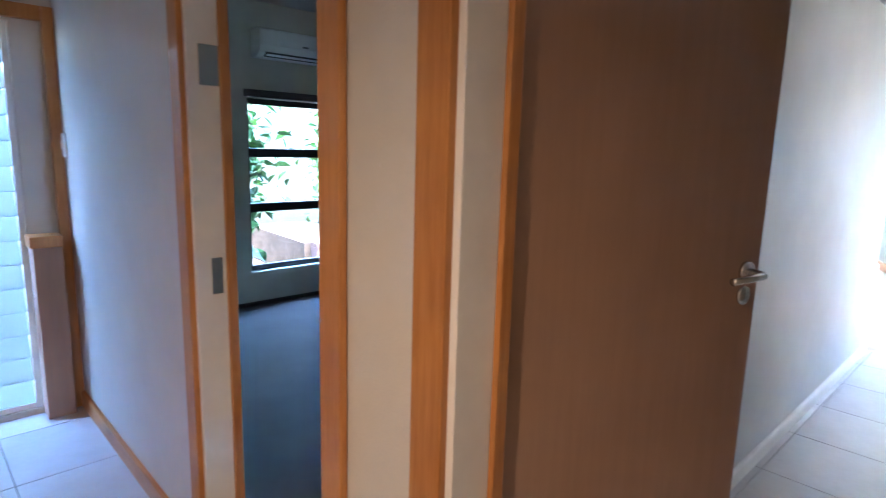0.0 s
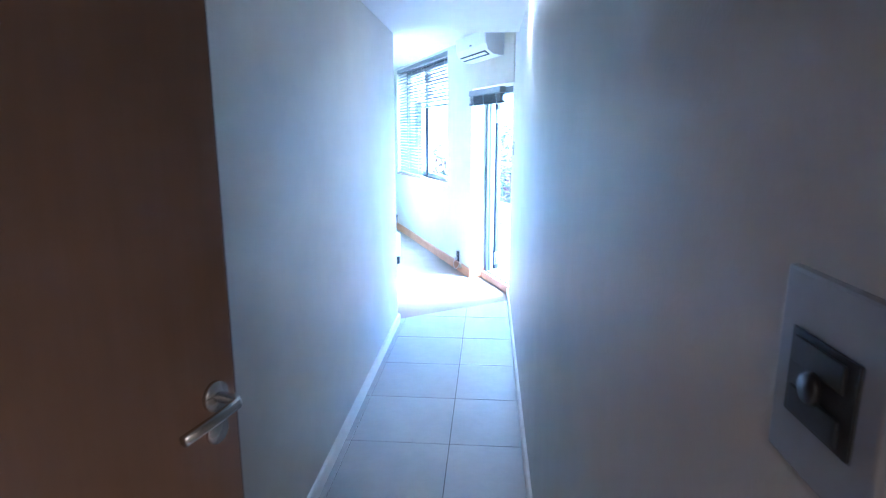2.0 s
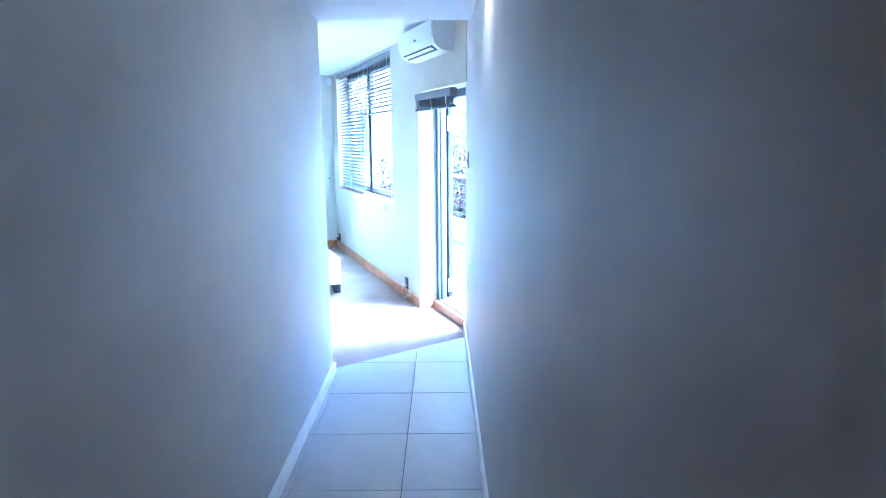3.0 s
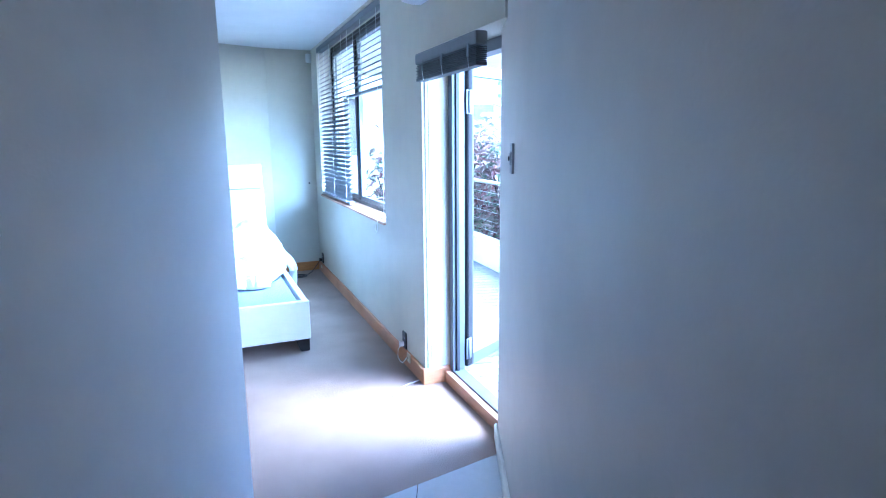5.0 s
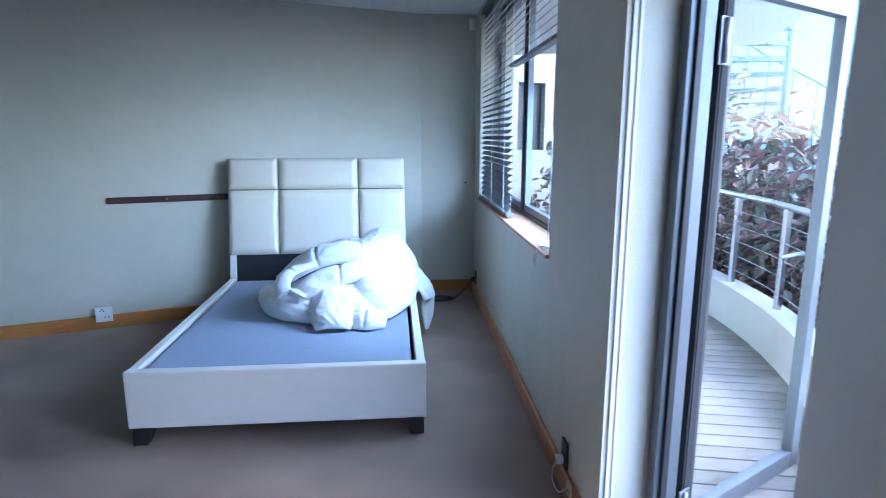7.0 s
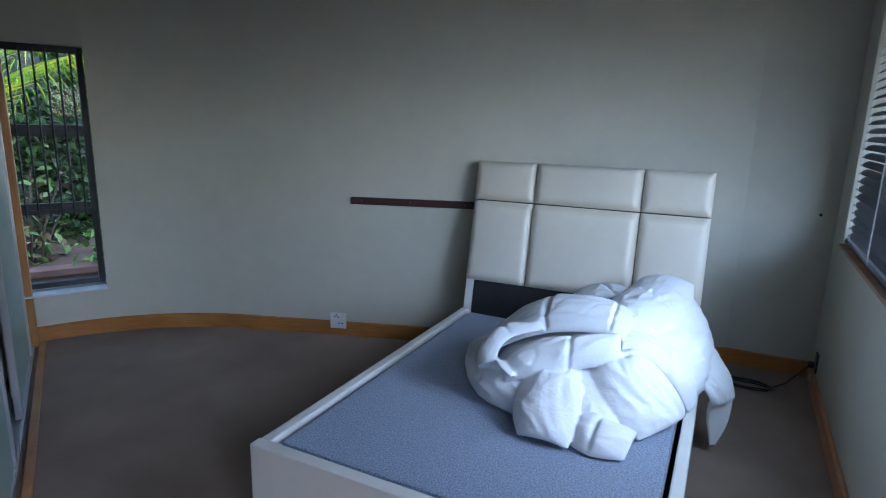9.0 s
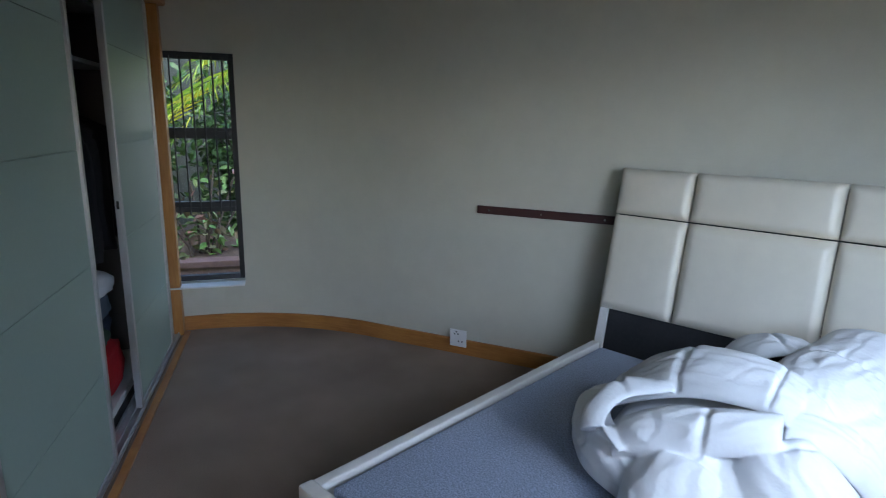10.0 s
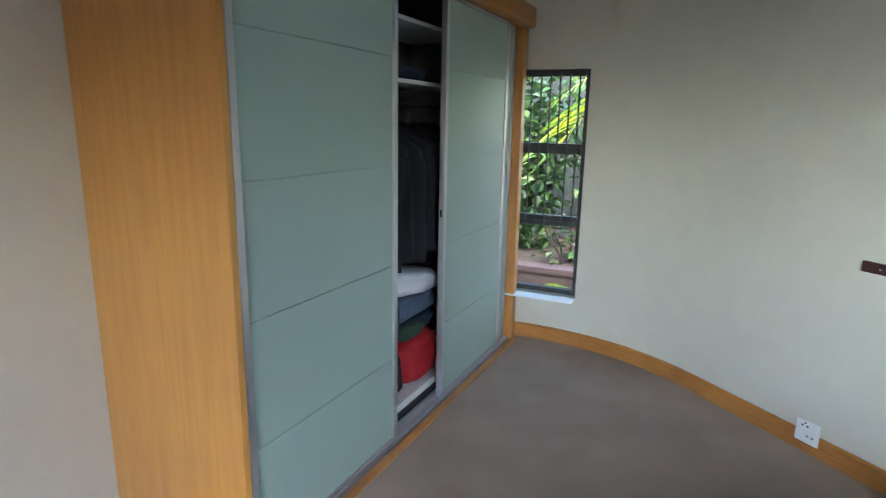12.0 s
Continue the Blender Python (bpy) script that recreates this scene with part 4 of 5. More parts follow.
s2 = socket("wall_socket", Matrix.Translation((0, 3.50, 0.175)) @ EM, 0.075, 0.12, PLASTIC_B, "black wall socket in the bedroom corner", [(-0.015, 0.02), (0.015, 0.02)])
boxpart("plug", s2, PLASTIC_B, -0.02, 0.02, -0.05, -0.0145, -0.035, 0.0, 0.006)
boxpart("lower_plate", s2, PLASTIC_C, -0.02, 0.02, -0.03, -0.004, -0.12, -0.085, 0.004, "small cream outlet")
bc = thing("black_cable", Matrix.Identity(4), "black cable coiled on the carpet in the corner", "cable")
bm = bmesh.new()
pts = [(-0.04, 3.5, 0.15), (-0.09, 3.46, 0.10), (-0.16, 3.40, 0.04), (-0.24, 3.36, 0.008)]
pts += [(-0.36 + 0.13 * math.cos(k * 0.62) + 0.02 * math.sin(k * 1.7), 3.32 + 0.06 * math.sin(k * 0.62), 0.008 + 0.001 * k) for k in range(26)]
tube(bm, pts, 0.0045, 6)
part("cable", bm, PLASTIC_B, bc, "", True)
s3 = socket("wall_socket", Matrix.Translation((-3.06, 2.742, 0.118)) @ pose(0, 0, 0, 0, 0, 20.3) @ Matrix.Translation((0, -0.022, 0)), 0.118, 0.118, PLASTIC_W, "white double wall socket let into the skirting", [(-0.025, 0.03), (0.0, 0.03), (-0.012, 0.045), (0.03, -0.02), (0.005, -0.02)])
st = thing("string", Matrix.Translation((-0.275, -0.1, 0)), "tangled white string lying on the carpet", "string")
bm = bmesh.new()
rng = random.Random(11)
pts = [(0.27 - 0.05 * k, 0.17 - 0.022 * k + rng.uniform(-0.01, 0.01), 0.004) for k in range(5)]
x, y = 0.0, 0.0
for k in range(60):
    pts.append((0.045 * math.sin(k * 1.13) + rng.uniform(-0.02, 0.02), 0.075 * math.sin(k * 0.71 + 1) + rng.uniform(-0.02, 0.02), 0.004 + 0.0004 * (k % 9)))
tube(bm, pts, 0.0030, 5)
part("strand", bm, PLASTIC_W, st, "", True)
nl = thing("wall_plug", Matrix.Translation((-0.09, 3.69, 1.06)), "dark screw plug stuck in the corner wall", "screw")
bm = bmesh.new()
cyl(bm, (0, -0.005, 0), (0, 0.02, 0), 0.009)
part("head", bm, PLASTIC_B, nl)

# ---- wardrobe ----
# Dark board colour that holds the shade of the wardrobe's inside.
SHADEPANEL = material("shaded_wardrobe_board", (0.10, 0.095, 0.09), 0.6, 0, 10, 0.2, 0.05, 60)
WM = Matrix((( WD.x, -WB.x, 0, P1.x), (WD.y, -WB.y, 0, P1.y), (0, 0, 1, 0), (0, 0, 0, 1)))  # local y = out of the wardrobe
wr = thing("wardrobe", WM, "oak-framed fitted wardrobe with frosted green glass sliding doors", "wardrobe")
WL, WZ = 2.72, 2.25
boxpart("side_panel", wr, VENEER, -0.03, 0.0, -0.74, 0.006, 0.0, 2.40, 0.003)
boxpart("side_filler", wr, PAINT, -0.03, 0.0, -0.70, -0.10, 2.401, 2.60)
boxpart("end_post", wr, TIMBER, WL - 0.07, WL, -0.10, 0.02, 0.0, 2.255, 0.005)
boxpart("header", wr, TIMBER, 0.002, WL + 0.06, -0.10, 0.055, 2.258, 2.395, 0.02)
boxpart("filler", wr, PAINT, -0.03, WL + 0.3, -0.10, -0.03, 2.401, 2.60)
boxpart("bottom_track", wr, ALU_LIGHT, 0.002, WL - 0.072, -0.095, -0.004, 0.0, 0.018, 0.002)
for y in (-0.012, -0.045, -0.08):
    boxpart("track_rib", wr, ALU_LIGHT, 0.003, WL - 0.073, y - 0.003, y + 0.003, 0.0185, 0.028)
boxpart("edge_strip", wr, TIMBER_H, 0.0, WL - 0.02, 0.021, 0.06, 0.0, 0.016, 0.004, "timber strip in front of the track")
boxpart("floor_plinth", wr, ALU_DARK, 0.002, WL - 0.072, -0.60, -0.10, 0.0, 0.055)
boxpart("bottom_shelf", wr, PLASTIC_W, 0.002, WL - 0.002, -0.60, -0.105, 0.056, 0.10, 0.003)
boxpart("back_panel", wr, SHADEPANEL, 0.002, WL + 0.2, -0.635, -0.615, 0.0, 2.40)
for z in (1.80, 2.10):
    boxpart("shelf", wr, PLASTIC_W, 0.88, 2.18, -0.60, -0.16, z, z + 0.022, 0.002)
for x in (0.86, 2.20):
    boxpart("divider", wr, SHADEPANEL, x - 0.01, x + 0.01, -0.61, -0.16, 0.101, 2.39)
bm = bmesh.new()
cyl(bm, (0.875, -0.36, 1.70), (2.185, -0.36, 1.70), 0.012)
part("hanging_rod", bm, CHROME, wr, "", True)


def sliding_door(x0, x1, y, edges=True):
    """An aluminium framed door of frosted glass panes divided by hairline joints."""
    d = new("sliding_door")
    d.parent = wr
    for a, b in ((x0, x0 + 0.03), (x1 - 0.03, x1)):
        boxpart("stile", d, ALU_LIGHT, a, b, y - 0.016, y + 0.016, 0.03, WZ, 0.002)
    boxpart("bottom_rail", d, ALU_LIGHT, x0 + 0.03, x1 - 0.03, y - 0.014, y + 0.012, 0.03, 0.05, 0.002)
    boxpart("top_rail", d, ALU_LIGHT, x0 + 0.03, x1 - 0.03, y - 0.014, y + 0.012, WZ - 0.02, WZ, 0.002)
    boxpart("backing", d, FROST, x0 + 0.03, x1 - 0.03, y - 0.008, y - 0.003, 0.05, WZ - 0.02)
    zs = (0.05, 0.475, 0.945, 1.415, 1.885, WZ - 0.02)
    for a, b in zip(zs, zs[1:]):
        boxpart("pane", d, FROST, x0 + 0.029, x1 - 0.029, y - 0.001, y + 0.005, a + 0.0015, b - 0.0015)
    return d


sliding_door(0.004, 0.985, -0.012)
sliding_door(1.49, 2.42, -0.020)
sliding_door(1.80, WL - 0.074, -0.060)
boxpart("door_pull", wr, PLASTIC_B, 1.488, 1.4895, -0.028, -0.016, 1.10, 1.14)


# things inside
CLOTH_B = material("black_cloth", (0.008, 0.008, 0.011), 0.9, 0, 25, 0.4, 0.4, 90)
CLOTH_G = material("grey_cloth", (0.30, 0.31, 0.33), 0.9, 0, 25, 0.25, 0.4, 90)
CLOTH_R = material("red_cloth", (0.46, 0.012, 0.015), 0.75, 0, 20, 0.3, 0.3, 70)
CLOTH_D = material("denim_cloth", (0.11, 0.15, 0.22), 0.9, 0, 30, 0.35, 0.4, 120)
CLOTH_W = material("white_pillow_cotton", (0.72, 0.72, 0.76), 0.85, 0, 20, 0.05, 0.2, 90)
CLOTH_N = material("navy_cloth", (0.03, 0.045, 0.08), 0.9, 0, 25, 0.35, 0.4, 90)


def garment(name, x, ztop, zbot, depth, width, mat, label):
    """A coat on a hanger: sloping shoulders, body that falls in folds."""
    g = thing(name, WM @ Matrix.Translation((x, -0.36, 0)), label, "clothes")
    bm = bmesh.new()
    rings = []
    nz, na = 16, 24
    for j in range(nz + 1):
        b = j / nz
        z = ztop + (zbot - ztop) * b
        sh = min(1, 0.25 + b * 6) if b < 0.13 else 1.0
        ring = []
        for k in range(na):
            t = k * math.tau / na
            f = 1 + 0.16 * math.sin(5 * t + x * 40) * min(1, b * 2) + 0.08 * noise.noise(Vector((x * 9, t, b * 4)))
            ring.append(bm.verts.new((width * 0.5 * math.cos(t) * f * (0.8 + 0.3 * b), depth * 0.5 * math.sin(t) * f * sh, z - 0.05 * abs(math.sin(t)) * (1 if b < 0.2 else 0))))
        rings.append(ring)
    for a, b in zip(rings, rings[1:]):
        for k in range(na):
            bm.faces.new((a[k], a[(k + 1) % na], b[(k + 1) % na], b[k]))
    bm.faces.new(rings[0])
    bm.faces.new(rings[-1])
    part("garment", bm, mat, g, "", True)
    bm = bmesh.new()
    tube(bm, [(0, -0.15, ztop - 0.03), (0, 0, ztop + 0.02), (0, 0.004, ztop + 0.05), (0, 0.03, ztop + 0.075), (0, 0.012, ztop + 0.1), (0, -0.01, ztop + 0.085)], 0.003, 5)
    part("hanger", bm, CHROME, g)
    return g


garment("hanging_shirt", 1.10, 1.60, 1.16, 0.40, 0.07, CLOTH_G, "pale grey shirt on a hanger in the wardrobe")
garment("hanging_shirt", 1.165, 1.61, 1.25, 0.42, 0.03, material("maroon_cloth", (0.20, 0.02, 0.03), 0.9, 0, 25, 0.3, 0.4, 90), "dark maroon shirt on a hanger in the wardrobe")
for gx, gz in ((1.22, 0.84), (1.32, 0.86), (1.45, 0.84), (1.58, 0.90), (1.71, 0.86), (1.85, 0.92), (1.99, 0.88)):
    garment("hanging_coat", gx, 1.61, gz, 0.46, 0.15, CLOTH_B, "long black coat on a hanger in the wardrobe")["group"] = "coats in the wardrobe"



def soft(name, x, y, z, sx, sy, sz, mat, label, category, rot=0.0, power=0.6, seed=0):
    """A stuffed soft thing, flattened under, with dents."""
    bm = bmesh.new()
    bmesh.ops.create_icosphere(bm, subdivisions=4, radius=1.0)
    for v in bm.verts:
        p = v.co.normalized()
        q = Vector([math.copysign(abs(c) ** power, c) for c in p])
        q *= 1 + 0.10 * noise.noise(p * 2.2 + Vector((seed, 0, 0))) + 0.04 * noise.noise(p * 6 + Vector((seed, 3, 0)))
        v.co = Vector((q.x * sx, q.y * sy, max(-sz, q.z * sz)))
    ob = new(name, mesh_of(name, bm, mat, True))
    ob.matrix_world = WM @ Matrix.Translation((x, y, z + sz)) @ pose(0, 0, 0, 0, rot, 0)
    return tagged(ob, label, category)


soft("red_bag", 1.52, -0.30, 0.10, 0.21, 0.19, 0.155, CLOTH_R, "bright red cloth bag on the wardrobe floor", "bag", 0, 0.55, 1)
soft("dark_bag", 1.16, -0.26, 0.10, 0.12, 0.15, 0.15, CLOTH_B, "black bag slumped on the wardrobe floor", "bag", 0, 0.6, 5)
soft("folded_jeans", 1.45, -0.33, 0.41, 0.34, 0.18, 0.045, CLOTH_N, "folded dark blue clothes on the red bag", "clothes", 0, 0.5, 9)
soft("folded_clothes", 1.45, -0.32, 0.50, 0.32, 0.17, 0.075, CLOTH_D, "stack of folded blue denim clothes", "clothes", 0, 0.5, 13)
soft("pillow", 1.42, -0.30, 0.65, 0.36, 0.20, 0.075, CLOTH_W, "white pillow on top of folded clothes", "pillow", 8, 0.7, 17)
soft("green_shirt", 1.40, -0.215, 0.41, 0.15, 0.10, 0.04, material("dark_green_cloth", (0.035, 0.075, 0.045), 0.9, 0, 25, 0.3, 0.4, 90), "dark green shirt folded on the red bag", "clothes", 0, 0.6, 31)
soft("striped_cloth", 1.13, -0.20, 0.40, 0.09, 0.10, 0.16, CLOTH_N, "navy top bundled on the wardrobe floor", "clothes", 0, 0.6, 23)
soft("folded_towel", 1.5, -0.35, 1.822, 0.2, 0.14, 0.04, CLOTH_N, "folded dark towel on the wardrobe shelf", "towel", 0, 0.5, 29)


# ---- garden window ----
gm, gn = along(arc_point(WIN_A), arc_point(WIN_B))
gw = thing("window_garden", gm, "tall black window in three lights with burglar bars", "window")
gw["kind"] = "structure"
z0, z1 = 0.348, 1.985
boxpart("sill", gw, TRIMWHITE, 0.002, gn - 0.002, 0.0, 0.12, z0 + 0.002, z0 + 0.012, 0.002, "white painted sill")
gy = -0.10 if gm.to_3x3().col[1].dot(arc_point(0.75) - ARC_C) < 0 else 0.10
for a, b, c, d in ((0.0, 0.04, z0 + 0.012, z1), (gn - 0.04, gn, z0 + 0.012, z1), (0.04, gn - 0.04, z1 - 0.045, z1), (0.04, gn - 0.04, z0 + 0.012, z0 + 0.05), (0.04, gn - 0.04, 1.40, 1.475), (0.04, gn - 0.04, 0.875, 0.95)):
    boxpart("frame_bar", gw, ALU_DARK, a, b, gy - 0.02, gy + 0.03, c, d, 0.003)
for a, b in ((z0 + 0.05, 0.875), (0.95, 1.40), (1.475, z1 - 0.045)):
    ob = boxpart("pane", gw, CLEAR, 0.038, gn - 0.038, gy + 0.004, gy + 0.008, a - 0.003, b + 0.003)
    ob.visible_shadow = False
k = 0
while 0.075 + k * 0.068 < gn - 0.05:
    bm = bmesh.new()
    x = 0.075 + k * 0.068
    cyl(bm, (x, gy * 0.45, 0.86), (x, gy * 0.45, 1.96), 0.0065, n=8)
    part("burglar_bar", bm, ALU_DARK, gw)
    k += 1
for z in (0.90, 1.44):
    boxpart("cross_bar", gw, ALU_DARK, 0.04, gn - 0.04, gy * 0.45 - 0.004, gy * 0.45 + 0.004, z - 0.012, z + 0.012)

# ---- glazed door of the second room ----
g2 = thing("window_second_room", Matrix.Translation(hall(5.12, 0)) @ pose(0, 0, 0, 0, 0, 90 - math.degrees(H)), "dark framed glazed door with two cross bars", "window")
g2["kind"] = "structure"
for a, b, c, d in ((1.65, 1.69, 0.31, 1.88), (2.96, 3.00, 0.31, 1.88), (1.69, 2.96, 0.31, 0.36), (1.69, 2.96, 1.83, 1.88), (1.69, 2.96, 0.86, 0.94), (1.69, 2.96, 1.36, 1.44)):
    boxpart("frame_bar", g2, ALU_DARK, a, b, 0.06, 0.11, c, d, 0.003)
ob = boxpart("pane", g2, CLEAR, 1.69, 2.96, 0.082, 0.086, 0.36, 1.83)
ob.visible_shadow = False
boxpart("blind_box", g2, BLINDDARK, 1.62, 3.02, -0.05, -0.004, 1.885, 1.95, 0.004, "dark blind box above the glass")

# ---- balcony ----
DECKZ = -0.02


def edge_x(y):
    return 1.95 - 0.10 * (3.0 - y) ** 2 if y < 3 else 1.95


par_pts = [Vector((edge_x(y), y, 0)) for y in [-1.35 + 0.25 * k for k in range(18)]] + [Vector((1.98, 3.6, 0)), Vector((1.98, 6.0, 0))]
bm = bmesh.new()
rows = []
for i, p in enumerate(par_pts):
    a = (par_pts[min(i + 1, len(par_pts) - 1)] - par_pts[max(i - 1, 0)]).normalized()
    n = Vector((a.y, -a.x, 0)) * 0.14
    rows.append([bm.verts.new(q + Vector((0, 0, z))) for q, z in ((p, -0.25), (p, 0.27), (p - n * 0.14, 0.275), (p - n * 0.14, 0.315), (p + n * 1.14, 0.315), (p + n * 1.14, 0.275), (p + n, 0.27), (p + n, -0.25))])
for a, b in zip(rows, rows[1:]):
    for k in range(8):
        bm.faces.new((a[k], a[(k + 1) % 8], b[(k + 1) % 8], b[k]))
setting("parapet", bm, RENDERWALL, "low curved cream plastered balcony parapet", "parapet")
br = thing("balcony_railing", Matrix.Identity(4), "stainless steel balcony railing with cables on the parapet", "railing")
rail_pts = []
for i, p in enumerate(par_pts):
    a = (par_pts[min(i + 1, len(par_pts) - 1)] - par_pts[max(i - 1, 0)]).normalized()
    rail_pts.append(p + Vector((a.y, -a.x, 0)) * 0.08)
bm = bmesh.new()
tube(bm, [p + Vector((0, 0, 1.03)) for p in rail_pts], 0.024, 12)
part("handrail", bm, STEEL, br, "", True)
for z in (0.42, 0.54, 0.66, 0.78, 0.90):
    bm = bmesh.new()
    tube(bm, [p + Vector((0, 0, z)) for p in rail_pts], 0.003, 5)
    part("cable", bm, STEEL, br)
for i in (1, 4, 7, 10, 13, 16, 19):
    bm = bmesh.new()
    p = rail_pts[min(i, len(rail_pts) - 1)]
    box(bm, -0.02, 0.02, -0.02, 0.02, 0.312, 1.01, 0.004, Matrix.Translation(p))
    part("post", bm, STEEL, br)

deck = tagged(new("deck_base"), "weathered timber deck of the balcony", "deck", kind="structure")
boxpart("joist_bed", deck, BLACKWOOD, 0.295, 2.2, -1.4, 6.0, -0.20, -0.06)
bm = bmesh.new()
box(bm, -0.053, 0.053, -1.25, 1.25, -0.025, 0.0, 0.004)
plank = mesh_of("plank", bm, DECK)
for k in range(44):
    yk = -1.3 + k * 0.118
    ob = new("plank", plank)
    ob.parent = deck
    ob.matrix_basis = Matrix.Translation((1.25, yk + 0.0, DECKZ)) @ pose(0, 0, 0, 0, 0, 78 + 0.0)

# ---- outside ----
GROUNDM = material("garden_soil", (0.13, 0.085, 0.055), 0.95, 0, 12, 0.4, 0.8, 40)
bm = bmesh.new()
bmesh.ops.create_grid(bm, x_segments=2, y_segments=2, size=400)
bmesh.ops.translate(bm, vec=(0, 0, -0.62), verts=bm.verts)
setting("ground", bm, GROUNDM, "earth and planting round the house", "ground")


def leaf_material(name, a, b, c, rough=0.45):
    """Leaves whose tone runs over three colours from leaf to leaf."""
    m = bpy.data.materials.new(name)
    m.use_nodes = True
    t = m.node_tree
    p = t.nodes["Principled BSDF"]
    p.inputs["Roughness"].default_value = rough
    g = t.nodes.new("ShaderNodeNewGeometry")
    r = t.nodes.new("ShaderNodeValToRGB")
    r.color_ramp.elements[0].color = (*a, 1)
    r.color_ramp.elements[1].color = (*c, 1)
    e = r.color_ramp.elements.new(0.5)
    e.color = (*b, 1)
    t.links.new(g.outputs["Random Per Island"], r.inputs[0])
    t.links.new(r.outputs[0], p.inputs["Base Color"])
    p.inputs["Subsurface Weight"].default_value = 0.0
    return m


COPPER = leaf_material("copper_leaf", (0.15, 0.045, 0.045), (0.24, 0.18, 0.16), (0.07, 0.12, 0.06), 0.30)
GREEN = leaf_material("green_leaf", (0.018, 0.055, 0.012), (0.04, 0.10, 0.018), (0.08, 0.17, 0.03), 0.5)
PALM = leaf_material("palm_leaf", (0.10, 0.22, 0.015), (0.22, 0.34, 0.02), (0.50, 0.46, 0.02), 0.45)
PINK = leaf_material("pink_leaf", (0.22, 0.08, 0.07), (0.10, 0.24, 0.04), (0.30, 0.24, 0.16), 0.5)
LIME = leaf_material("bright_green_leaf", (0.06, 0.18, 0.02), (0.12, 0.28, 0.03), (0.22, 0.40, 0.06), 0.45)
BARK = material("bark", (0.10, 0.075, 0.055), 0.9, 0, 12, 0.4, 0.6, 40, 0, (6, 6, 1))


def leaves(rng, spots, size, droop=0.35):
    """One mesh's points and faces: pointed leaves folded on their midrib."""
    vs, fs = [], []
    for p in spots:
        l = size * rng.uniform(0.6, 1.25)
        w = l * rng.uniform(0.26, 0.38)
        q = Euler((rng.uniform(-1.1, 0.5), rng.uniform(-0.7, 0.7), rng.uniform(0, math.tau))).to_quaternion()
        base = [(0, 0, 0), (-w * 0.8, l * 0.3, 0.12 * w), (-w * 0.7, l * 0.65, 0.08 * w), (0, l, -droop * l * 0.5), (w * 0.7, l * 0.65, 0.08 * w), (w * 0.8, l * 0.3, 0.12 * w), (0, l * 0.5, -0.12 * l)]
        n = len(vs)
        vs += [tuple(p + q @ Vector(b)) for b in base]
        fs += [(n, n + 6, n + 1), (n + 1, n + 6, n + 2), (n + 2, n + 6, n + 3), (n, n + 5, n + 6), (n + 5, n + 4, n + 6), (n + 4, n + 3, n + 6)]
    return vs, fs


def shrub(name, centre, spread, height, count, size, mat, label, seed, category="shrub"):
    """Stems that fork and a crown of single leaves gathered on their upper ends."""
    rng = random.Random(seed)
    s = thing(name, Matrix.Translation(centre), label, category)
    bm = bmesh.new()
    tips = []
    for k in range(9):
        a, r = rng.uniform(0, math.tau), rng.uniform(0.3, 1.0)
        end = Vector((math.cos(a) * spread[0] * r, math.sin(a) * spread[1] * r, height * rng.uniform(0.55, 1.0)))
        mid = end * 0.5 + Vector((0, 0, height * 0.12))
        tube(bm, [Vector((rng.uniform(-0.1, 0.1), rng.uniform(-0.1, 0.1), 0)), mid, end], 0.012, 5)
        tips += [mid, end, (mid + end) / 2, mid * 0.6]
    part("stem", bm, BARK, s)
    spots = []
    for k in range(count):
        c = rng.choice(tips)
        p = c + Vector((rng.gauss(0, 0.26) * spread[0] * 0.8, rng.gauss(0, 0.26) * spread[1] * 0.8, rng.gauss(0, 0.14) * height))
        p.z = max(0.05, p.z)
        spots.append(p)
    vs, fs = leaves(rng, spots, size)
    me = bpy.data.meshes.new("foliage")
    me.from_pydata(vs, [], fs)
    me.materials.append(mat)
    f = new("foliage", me)
    f.parent = s
    return s


for i, (x, y) in enumerate(((2.75, 1.2), (2.75, 2.2), (2.85, 3.2), (2.9, 4.2), (3.0, 5.3), (2.6, 0.2))):
    shrub("copperleaf_shrub", (x, y, -0.62), (0.55, 0.65), 2.15 if i < 5 else 1.5, 1700, 0.15, COPPER, "tall copper and green leaved shrub behind the railing", 40 + i)

# white neighbouring building with a dark window
PALEGREEN = material("pale_green_plaster", (0.27, 0.33, 0.29), 0.85, 0, 6, 0.12, 0.3, 80)
WINGWALL = material("weathered_cream_plaster", (0.34, 0.33, 0.29), 0.85, 0, 5, 0.14, 0.3, 80)
nb = thing("neighbour_building", Matrix.Translation((9.5, 9.0, -0.62)), "pale plastered building beyond the shrubs", "building")
bm = bmesh.new()
wall_cells(bm, 12, 0, 4.4, 0.3, [(3.0, 4.2, 1.6, 3.0), (6.4, 7.6, 1.6, 3.0)], Matrix.Translation((-7.5, 3.0, 0)) @ pose(0, 0, 0, 0, 0, -38))
part("wall", bm, PALEGREEN, nb)
for a in (3.0, 6.4):
    bm = bmesh.new()
    box(bm, a, a + 1.2, 0.1, 0.16, 1.6, 3.0, 0, Matrix.Translation((-7.5, 3.0, 0)) @ pose(0, 0, 0, 0, 0, -38))
    part("window", bm, ALU_DARK, nb, "dark window")

